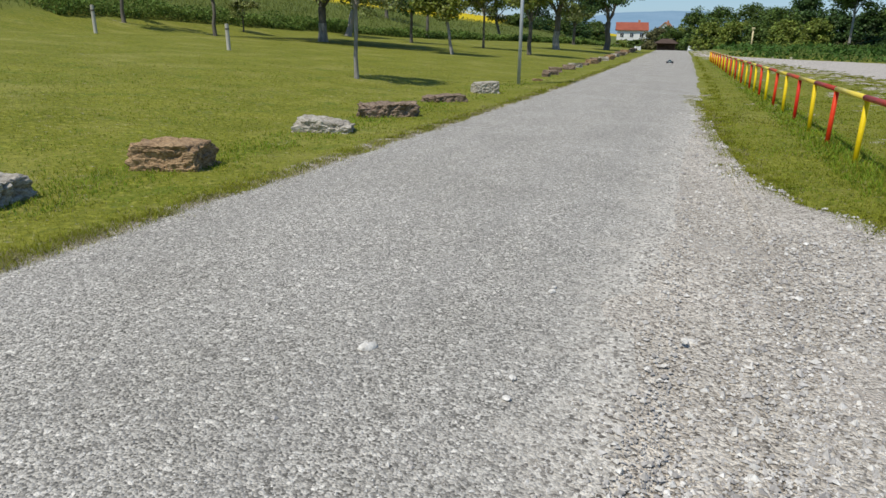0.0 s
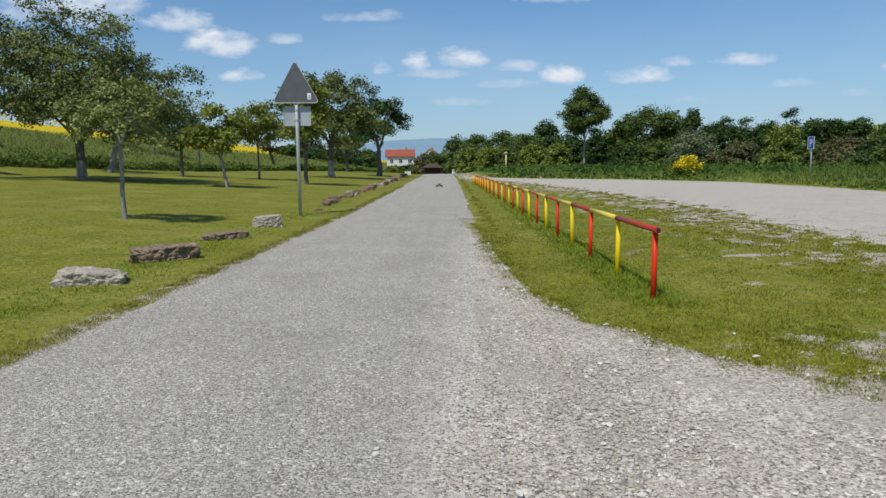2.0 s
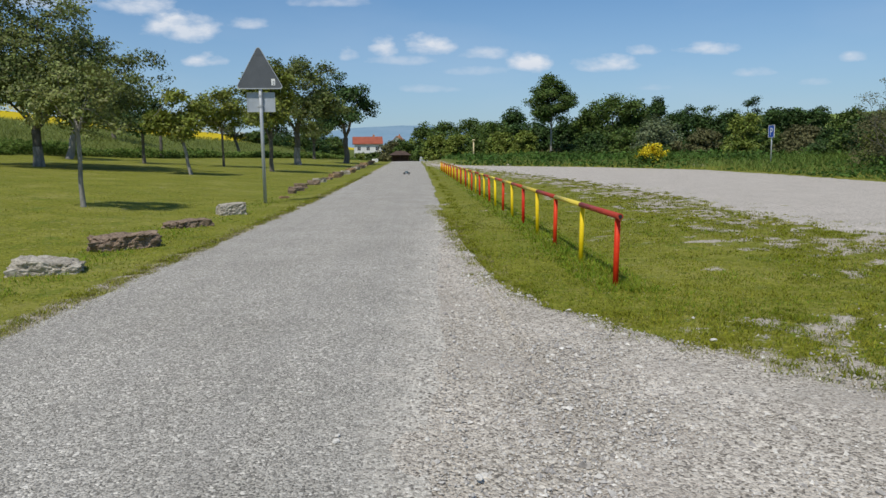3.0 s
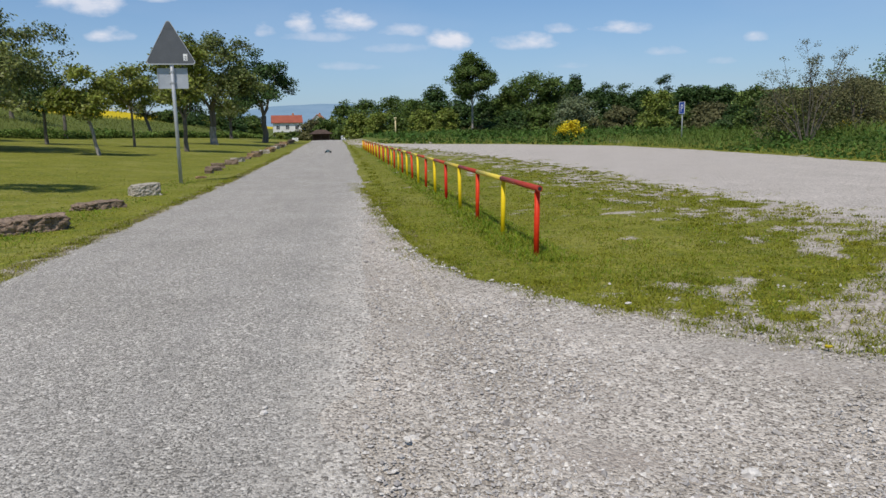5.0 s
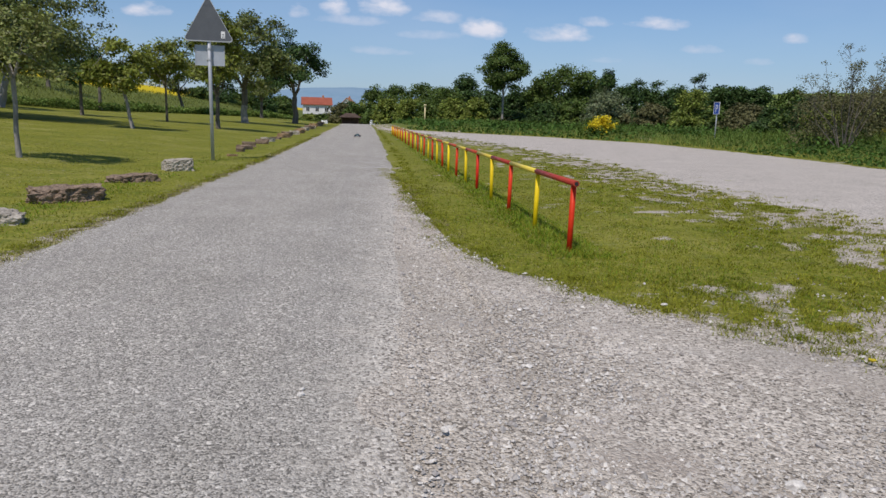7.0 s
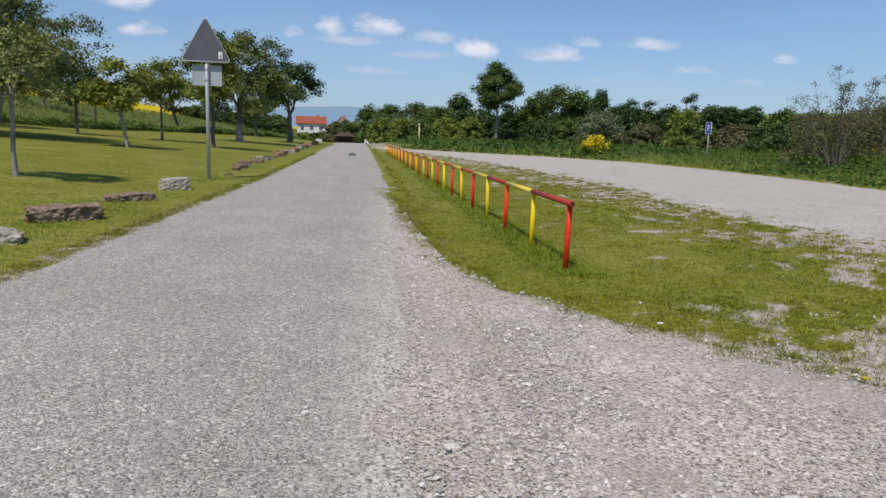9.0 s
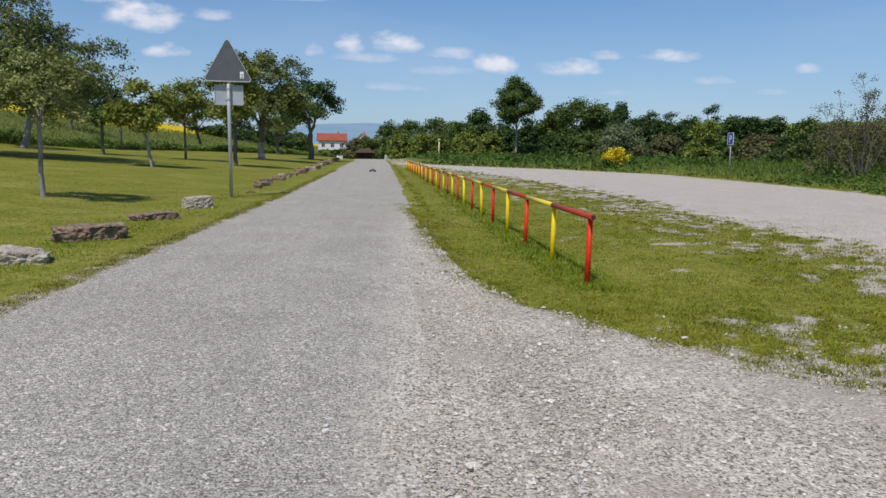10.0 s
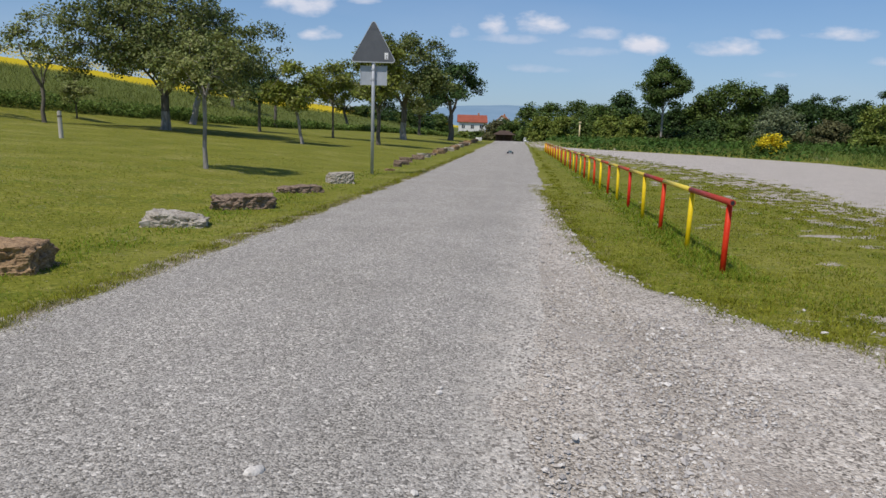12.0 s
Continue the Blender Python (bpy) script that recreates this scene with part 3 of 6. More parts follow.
def strip(name, left, right, y0, y1, step, z, material, label, category, rag=0.04):
    """A sheet between two edges, with ragged borders."""
    ys = np.arange(y0, y1 + step, step)
    cols = np.linspace(0, 1, 22)
    lx = np.interp(ys, [k[0] for k in left], [k[1] for k in left]) + rag * (value_noise(ys, ys * 0, 2.2, 21) + value_noise(ys, ys * 0, 7.0, 22) - 1)
    rx = np.interp(ys, [k[0] for k in right], [k[1] for k in right]) + rag * (value_noise(ys, ys * 0, 2.2, 23) + value_noise(ys, ys * 0, 7.0, 24) - 1)
    X = lx[:, None] * (1 - cols) + rx[:, None] * cols
    Y = np.repeat(ys[:, None], len(cols), 1)
    Z = height(X, Y) + z + 0.02 * (1 - (2 * cols - 1) ** 2)[None, :]
    Z[:, 0] -= 0.02
    Z[:, -1] -= 0.012
    n = len(cols)
    i = (np.arange(len(ys) - 1)[:, None] * n + np.arange(n - 1)[None, :]).ravel()
    ob = mesh_np(name, np.stack([X.ravel(), Y.ravel(), Z.ravel()], 1), np.stack([i, i + 1, i + n + 1, i + n], 1), material, smooth=True)
    at = ob.data.attributes.new("strewn", "FLOAT", "POINT")
    at.data.foreach_set("value", np.asarray(smooth_np(0.62, -0.02, rx[:, None] - X) * smooth_np(16, 9, Y), np.float32).ravel())
    return tagged(ob, label, category, kind="structure")


make_ground()
strip("road", ROAD_L, ROAD_R, -12, 150, 0.25, 0.008, M_ROAD, "worn grey chip-sealed lane with crumbling edges", "road")
strip("gravel_lot", LOT_NEAR, LOT_FAR, 1.6, 69, 0.25, 0.006, M_PARK, "pale gravel parking area with weedy edge", "parking area", 0.25)


def make_apron():
    """The gravel entry between the lane and the parking area."""
    xs = np.concatenate([np.arange(-0.2, 6.2, 0.05), np.arange(6.2, 12.4, 0.4)])
    top = np.interp(xs, [k[0] for k in APRON], [k[1] for k in APRON]) + 0.26 * (value_noise(xs, xs * 0, 2.6, 31) - 0.5) + 0.22 * (value_noise(xs, xs * 0, 8.0, 32) - 0.5) + 0.20 * (value_noise(xs, xs * 0, 13.0, 35) - 0.5) + 0.12
    rows = np.concatenate([np.linspace(0, 0.75, 12), np.linspace(0.76, 1, 110)])
    X = np.repeat(xs[None, :], len(rows), 0)
    Y = -12 + (top + 12)[None, :] * rows[:, None]
    low = np.interp(Y, [k[0] for k in ROAD_R], [k[1] for k in ROAD_R]) - 0.30
    X = np.maximum(X, low)
    Z = 0.007 + 0.010 * (value_noise(X, Y, 1.5, 33) - 0.5) + 0.010 * (value_noise(X, Y, 6.0, 34) - 0.5)
    # the stones thin out and sink into the turf at the border
    Z = Z - 0.022 * smooth_np(top[None, :] - 0.45, top[None, :], Y)
    n = len(xs)
    i = (np.arange(len(rows) - 1)[:, None] * n + np.arange(n - 1)[None, :]).ravel()
    ob = mesh_np("gravel_apron", np.stack([X.ravel(), Y.ravel(), Z.ravel()], 1), np.stack([i, i + 1, i + n + 1, i + n], 1), M_LOT, smooth=True)
    tagged(ob, "loose crushed gravel entry beside the lane", "gravel", kind="structure")


make_apron()


def ridge(name, az0, az1, dist, tops, material, label):
    """A far hill line: tops as (azimuth, elevation) in degrees."""
    az = np.linspace(az0, az1, 160)
    el = np.interp(az, [t[0] for t in tops], [t[1] for t in tops]) + 0.06 * (value_noise(az, az * 0, 1.2, 41) + value_noise(az, az * 0, 5, 42) - 1)
    k = np.linspace(0, 1, 8)
    D = dist * (1 + 0.5 * k)[:, None]
    X, Y = D * np.sin(np.radians(az))[None, :], D * np.cos(np.radians(az))[None, :]
    Z = -3 + (1.05 + D * np.tan(np.radians(el))[None, :] + 3) * (np.sin(k * math.pi / 2) ** 0.9)[:, None]
    n = len(az)
    i = (np.arange(len(k) - 1)[:, None] * n + np.arange(n - 1)[None, :]).ravel()
    ob = mesh_np(name, np.stack([X.ravel(), Y.ravel(), Z.ravel()], 1), np.stack([i, i + 1, i + n + 1, i + n], 1), material, smooth=True)
    return tagged(ob, label, "hill", kind="structure")


ridge("backdrop_hills", -60, 60, 1500, [(-60, 0.7), (-20, 0.9), (-9, 1.6), (-5, 2.15), (-2, 2.3), (2, 2.25), (5, 1.9), (10, 1.0), (60, 0.7)], M_HILL_BLUE, "hazy blue wooded hills on the horizon")
ridge("backdrop_field", 15, 75, 420, [(15, 0.6), (24, 1.7), (30, 2.45), (37, 2.6), (50, 2.4), (75, 1.5)], M_HILL_GREEN, "pale green hillside fields beyond the hedge")


# ---- trees ----
def tube(path, radii, n=7):
    """Rings along a path: verts and quads."""
    path = [Vector(p) for p in path]
    V, F = [], []
    for i, p in enumerate(path):
        d = (path[min(i + 1, len(path) - 1)] - path[max(i - 1, 0)]).normalized()
        a = d.orthogonal().normalized()
        b = d.cross(a)
        for j in range(n):
            w = 2 * math.pi * j / n
            V.append(p + (a * math.cos(w) + b * math.sin(w)) * radii[i])
    for i in range(len(path) - 1):
        for j in range(n):
            F.append((i * n + j, i * n + (j + 1) % n, (i + 1) * n + (j + 1) % n, (i + 1) * n + j))
    return V, F


def leaves(centres, count, spread, size, gen, flat=0.75, out=None):
    """Leaf quads thrown round the clump centres, facing outward and up with much scatter."""
    n = len(centres) * count
    c = np.repeat(centres, count, 0) + np.clip(gen.normal(0, 1, (n, 3)), -1.7, 1.7) * spread * np.array([1, 1, flat])
    face = np.array([0, 0, 0.55]) + gen.normal(0, 0.55, (n, 3))
    if out is not None:
        face = face + 0.55 * np.repeat(out, count, 0)
    face /= np.linalg.norm(face, axis=1)[:, None] + 1e-9
    a = np.cross(face, gen.normal(0, 1, (n, 3)))
    a /= np.linalg.norm(a, axis=1)[:, None] + 1e-9
    b = np.cross(face, a)
    s = size * gen.uniform(0.6, 1.35, (n, 1))
    V = np.stack([c - a * s, c + b * s * 0.55, c + a * s * 0.95, c - b * s * 0.55], 1).reshape(-1, 3)
    return V, np.arange(n * 4).reshape(-1, 4)


class Wood:
    """Tubes gathered into one mesh."""

    def __init__(self):
        self.V, self.F = [], []

    def add(self, path, radii, n=6):
        v, f = tube(path, radii, n)
        k = len(self.V)
        self.V.extend(v)
        self.F.extend([tuple(i + k for i in q) for q in f])

    def mesh(self, name, material, parent):
        return mesh_np(name, np.array([tuple(v) for v in self.V]), np.array(self.F), material, parent, smooth=True)


def crown_spots(count, r, bole, h, lean, gen, gap, seed, droop):
    """Twig ends in uneven masses towards the outside of the crown."""
    mid, rz = bole + 0.46 * (h - bole), 0.54 * (h - bole)
    ph = gen.uniform(0, 10, 3)
    lobes, tries = [], 0
    while len(lobes) < max(10, count // 7) and tries < 6000:
        tries += 1
        d = gen.normal(0, 1, 3)
        d /= np.linalg.norm(d)
        wob = 0.84 + 0.20 * math.sin(3.1 * d[0] + ph[0]) * math.sin(2.7 * d[1] + ph[1]) + 0.14 * math.sin(5 * d[2] + 4 * d[0] + ph[2])
        k = gen.uniform(0.22, 1) ** 0.42 * wob
        p = np.array([d[0] * r * k, d[1] * r * k, mid + d[2] * rz * k * (0.72 if d[2] < 0 else 1.0)])
        if noise.noise(Vector(p) * (1.9 / r) + Vector((seed, 0, 0))) < gap - 0.60:
            continue
        if any(np.linalg.norm(p - q) < 0.16 * r for q in lobes) and gen.rand() < 0.8:
            continue
        lobes.append(p)
    pts = np.repeat(np.array(lobes), 7, 0) + gen.normal(0, 1, (len(lobes) * 7, 3)) * np.array([0.10 * r, 0.10 * r, 0.048 * r])
    q = np.hypot(pts[:, 0], pts[:, 1]) / r
    pts[:, 2] -= droop * q ** 2 * (h - bole)
    return pts + np.array([lean.x, lean.y, 0])


def tree(x, y, h, bole, r, girth, kind, label, seed, clumps=150, per=46, leaf=0.085, lean=(0, 0), bark=None, spread=0.34, name="tree", category="tree", main=5, gap=0.30, droop=0.10, wash=False, leafy=1.0):
    """A bole, bowed limbs, and branches grown from the nearest wood to every twig end; leaves sit round the twig ends."""
    gen = np.random.RandomState(seed)
    girth *= 0.85
    root = thing(name, pose(x, y, ground_at(x, y) - 0.03, 0, 0, gen.uniform(0, 360)), label, category)
    lean = Matrix.Rotation(-root.matrix_basis.to_euler().z, 3, "Z") @ Vector((lean[0], lean[1], 0))
    wood = Wood()
    top = Vector((lean.x, lean.y, bole))
    bend = gen.normal(0, 0.05, 2) * girth * 6
    wood.add([(0, 0, -0.1), (0, 0, 0.05), (lean.x * 0.3 + bend[0], lean.y * 0.3 + bend[1], bole * 0.35), (lean.x * 0.65 - bend[0] * 0.5, lean.y * 0.65, bole * 0.7), top, top + Vector((0, 0, 0.12))],
             [girth * 1.55, girth * 1.2, girth * 0.96, girth * 0.9, girth * 0.92, girth * 0.4], 10)
    if wash:
        wv, wf = tube([(0, 0, -0.05), (0, 0, 0.05), (lean.x * 0.3 + bend[0], lean.y * 0.3 + bend[1], bole * 0.35), (lean.x * 0.5, lean.y * 0.5, bole * 0.55)], [girth * 1.59, girth * 1.24, girth * 1.01, girth * 0.96], 12)
        mesh_np("limewash", np.array([tuple(v) for v in wv]), np.array(wf), M_LIMEWASH, root, smooth=True)["label"] = "whitish limewash on the lower trunk"
    pts = crown_spots(clumps, r, bole, h, lean, gen, gap, seed, droop)
    pos, par, chains = [np.array(top)], [-1], []

    def chain(start, knots):
        ids, last = [start], start
        for k in knots:
            pos.append(np.array(k))
            par.append(last)
            last = len(pos) - 1
            ids.append(last)
        chains.append(ids)

    a0 = gen.uniform(0, 6.28)
    for i in range(main + 1):
        a = a0 + 2 * math.pi * i / main + gen.normal(0, 0.2)
        out, up = (0.52 * r, 0.46 * (h - bole)) if i < main else (0.10 * r, 0.66 * (h - bole))
        out, up = out * gen.uniform(0.85, 1.15), up * gen.uniform(0.75, 1.2)
        tip = np.array(top) + np.array([math.cos(a) * out, math.sin(a) * out, up])
        knots = []
        for k in (0.2, 0.4, 0.6, 0.8, 1.0):
            q = np.array(top) + (tip - np.array(top)) * k
            q[2] += up * 0.16 * math.sin(k * math.pi) 
            knots.append(q + gen.normal(0, 0.025, 3) * r)
        chain(0, knots)
    for p in pts[np.argsort(np.linalg.norm(pts - np.array(top), axis=1))]:
        P = np.array(pos)
        cost = np.linalg.norm(P - p, axis=1) + 0.5 * np.maximum(0, P[:, 2] - p[2])
        cost[0] += 0.3 * r
        s = int(np.argmin(cost))
        v = p - P[s]
        ln = np.linalg.norm(v)
        side = gen.normal(0, 0.10, 3) * ln
        chain(s, [P[s] + v * 0.36 + side + np.array([0, 0, 0.06 * ln]), P[s] + v * 0.70 + side * 0.6 + np.array([0, 0, 0.06 * ln]), p])
    load = np.ones(len(pos))
    for i in range(len(pos) - 1, 0, -1):
        load[par[i]] += load[i]
    rad = np.maximum(girth * 0.80 * (load / load[0]) ** 0.52, 0.004 + 0.010 * girth)
    for ids in chains:
        w = rad[ids].copy()
        w[0] = min(w[0], w[1] * 1.35)
        w[-1] *= 0.55
        wood.add([pos[i] for i in ids], w, 7 if len(ids) > 4 else 4)
    wood.mesh("trunk", bark or M_BARK, root)
    mid = np.array([lean.x, lean.y, bole + 0.35 * (h - bole)])
    keep = pts[gen.rand(len(pts)) < leafy]
    out = keep - mid
    out /= np.linalg.norm(out, axis=1)[:, None]
    LV, LF = leaves(keep + out * spread * 0.15, per, spread, leaf, gen, 0.62, out)
    LV[:, 2] = np.maximum(LV[:, 2], 0.02)
    mesh_np("crown", LV, LF, LEAF[kind], root)
    return root


def bush(x, y, h, r, kind, label, seed, leaf, clumps=150, per=30, name="hedge_bush", category="bush"):
    """A many-stemmed bush: heaped lobes of leaves from the ground up, thinner at the top, on a fan of stems."""
    gen = np.random.RandomState(seed)
    root = thing(name, pose(x, y, ground_at(x, y) - 0.03, 0, 0, gen.uniform(0, 360)), label, category)
    cs, outs = [], []
    # lobes under a domed outline, closer together above, with a ring of them lower down
    lobes = [(0.72 * math.sqrt((i + 0.1) / 9), 2.4 * i + gen.normal(0, 0.3), 1.0) for i in range(9)] + [(0.66, 1.05 * i + gen.normal(0, 0.2), gen.uniform(0.45, 0.62)) for i in range(6)]
    for q, a, lift in lobes:
        lr = np.array([r * 0.36, r * 0.36, min(0.30 * h, 0.42 * r + 0.08 * h)]) * gen.uniform(0.8, 1.2)
        z = h * lift * math.sqrt(max(0.1, 1 - 0.62 * (q * gen.uniform(0.85, 1.1)) ** 2)) * gen.uniform(0.90, 1.03) - lr[2]
        c = np.array([math.cos(a) * q * r, math.sin(a) * q * r, max(z, 0.12 * h)])
        m = clumps // 15
        d = gen.normal(0, 1, (m, 3))
        d[:, 2] = np.where(d[:, 2] < -0.3, -d[:, 2], d[:, 2])
        d /= np.linalg.norm(d, axis=1)[:, None]
        cs.append(c + d * lr * gen.uniform(0.65, 1.03, (m, 1)))
        outs.append(d)
    # foot and heart
    m = clumps // 3
    a, q = gen.uniform(0, 2 * math.pi, m), np.sqrt(gen.uniform(0.0, 1.0, m)) * r * 0.85
    cs.append(np.stack([q * np.cos(a), q * np.sin(a), gen.uniform(0.05, 0.55, m) * h], 1))
    outs.append(np.stack([np.cos(a), np.sin(a), 0.2 + 0 * a], 1))
    # loose sprigs along the top
    m = clumps // 8
    a, q = gen.uniform(0, 2 * math.pi, m), np.sqrt(gen.uniform(0, 1, m)) * r * 0.6
    cs.append(np.stack([q * np.cos(a), q * np.sin(a), h * gen.uniform(0.86, 1.04, m) * np.sqrt(np.maximum(0.2, 1 - 0.8 * (q / r) ** 2))], 1))
    outs.append(np.tile(np.array([[0, 0, 1.0]]), (m, 1)))
    cs, outs = np.concatenate(cs), np.concatenate(outs)
    LV, LF = leaves(cs, per, 0.075 * (r + h) * 0.5 + 0.02, leaf, gen, 0.7, outs)
    LV[:, 2] = np.maximum(LV[:, 2], 0.02)
    mesh_np("foliage", LV, LF, LEAF[kind], root)
    wood = Wood()
    for i in range(7):
        p = cs[gen.randint(0, len(cs))]
        w = gen.uniform(0, 6.28)
        s = np.array([math.cos(w) * r * 0.1, math.sin(w) * r * 0.1, -0.05])
        wood.add([s, s * 0.6 + p * 0.4 + np.array([0, 0, 0.08 * h]), p], [0.018 * h, 0.012 * h, 0.003 * h], 5)
    wood.mesh("stem", M_BARK, root)
    return root


def fan_shrub(x, y, h, r, label, seed):
    """Pale bare stems fanning from one foot, with loose sprays of small leaves at their ends."""
    gen = np.random.RandomState(seed)
    root = thing("shrub", pose(x, y, ground_at(x, y) - 0.03), label, "shrub")
    wood, ends = Wood(), []
    for i in range(13):
        a = 2 * math.pi * i / 13 + gen.normal(0, 0.45)
        q = r * gen.uniform(0.15, 1.0)
        tip = np.array([math.cos(a) * q, math.sin(a) * q, h * (1.02 - 0.42 * (q / r) ** 1.5) * gen.uniform(0.8, 1.05)])
        foot = np.array([math.cos(a) * 0.15, math.sin(a) * 0.15, -0.05])
        mid = foot + (tip - foot) * np.array([0.42, 0.42, 0.5]) + gen.normal(0, 0.12, 3) * r
        line = [foot, foot * 0.6 + mid * 0.4, mid, mid * 0.45 + tip * 0.55 + gen.normal(0, 0.03, 3) * r, tip]
        wood.add(line, [0.020, 0.016, 0.012, 0.008, 0.003], 6)
        ends.append(tip)
        for k in range(9):
            f = gen.uniform(0.35, 0.97)
            s = mid + (tip - mid) * (f - 0.3) / 0.7 if f > 0.3 else mid
            e = s + np.array([math.cos(a), math.sin(a), 0]) * gen.uniform(-0.1, 0.32) * r * 0.5 + gen.normal(0, 0.10, 3) * r + np.array([0, 0, gen.uniform(0.08, 0.5)])
            wood.add([s, (s + e) / 2 + np.array([0, 0, 0.04]), e], [0.008, 0.006, 0.003], 4)
            ends.append(e)
    wood.mesh("stem", M_BARK, root)
    ends = np.array(ends)
    LV, LF = leaves(ends, 24, 0.10, 0.036, gen, 0.6)
    mesh_np("foliage", LV, LF, LEAF["brown"], root)
    return root


tree(-16.1, 31.0, 8.1, 1.55, 4.7, 0.23, "cherry", "large spreading cherry tree with whitish trunk on the lawn", 11, clumps=1000, per=50, leaf=0.076, spread=0.22, main=7, droop=0.22, wash=True)
tree(-6.1, 13.3, 3.05, 1.35, 1.02, 0.05, "pale", "slender young fruit tree with grey trunk and pale leaves", 12, clumps=250, per=30, leaf=0.036, spread=0.085, main=5, gap=0.15, droop=0.24, bark=M_BARK_PALE)
tree(-15.8, 42.0, 4.5, 1.7, 1.8, 0.11, "dark", "small dark fruit tree at the lawn's edge", 13, clumps=110, per=40, leaf=0.09, spread=0.23)
tree(-21.5, 61.0, 6.6, 1.8, 2.8, 0.16, "dark", "sparse half-bare fruit tree in the meadow", 14, clumps=150, per=9, leaf=0.09, spread=0.27)
tree(-9.2, 29.5, 3.6, 1.35, 1.6, 0.08, "apple", "young apple tree with a crooked leaning trunk", 15, bark=M_BARK_PALE, clumps=120, per=40, leaf=0.085, spread=0.20, lean=(-0.25, 0))
tree(-11.4, 42.7, 5.0, 1.8, 2.1, 0.08, "apple", "slim fruit tree with light green crown", 16, clumps=130, per=40, leaf=0.09, spread=0.23)
tree(-20.5, 84, 7.5, 2.2, 3.4, 0.2, "cherry", "fruit tree with a leaning trunk in the meadow", 17, clumps=150, per=36, leaf=0.13, spread=0.31, lean=(-0.6, 0))
tree(-7.5, 37.5, 5.9, 1.6, 1.9, 0.13, "apple", "slim fruit tree with sparse top behind the road sign", 18, clumps=140, per=40, leaf=0.09, spread=0.23)
tree(-9.2, 56.0, 9.2, 2.5, 3.7, 0.28, "cherry", "broad old cherry tree with forked trunk", 19, clumps=330, per=50, leaf=0.115, spread=0.31, wash=True)
tree(-7.1, 73.0, 9.4, 2.6, 3.6, 0.32, "dark", "old dark fruit tree with drooping ragged branches", 20, clumps=280, per=46, leaf=0.13, spread=0.33)
tree(-22.0, 46.0, 6.0, 1.8, 3.0, 0.24, "cherry", "old fruit tree with pale leaning trunk in the meadow", 21, clumps=150, per=40, leaf=0.11, spread=0.28, lean=(0.5, 0), bark=M_BARK_PALE)
tree(-20.2, 28.4, 4.9, 1.5, 2.0, 0.10, "pale", "young fruit tree with thin silvery crown", 22, clumps=80, per=24, leaf=0.075, spread=0.20)
tree(-22.6, 34.3, 2.5, 0.7, 1.0, 0.05, "pale", "small bushy sapling at the meadow's edge", 23, clumps=50, per=30, leaf=0.07, spread=0.14)
tree(-24.0, 27.0, 4.6, 1.5, 1.9, 0.10, "pale", "young fruit tree on the grassy slope", 24, clumps=80, per=26, leaf=0.08, spread=0.20)
tree(-30.0, 72.0, 6.0, 1.9, 3.0, 0.22, "dark", "old fruit tree high in the meadow", 25, clumps=130, per=34, leaf=0.12, spread=0.31)
tree(-13.5, 95.0, 7.0, 2.0, 3.0, 0.22, "cherry", "fruit tree far along the orchard row", 26, clumps=110, per=30, leaf=0.15, spread=0.35)

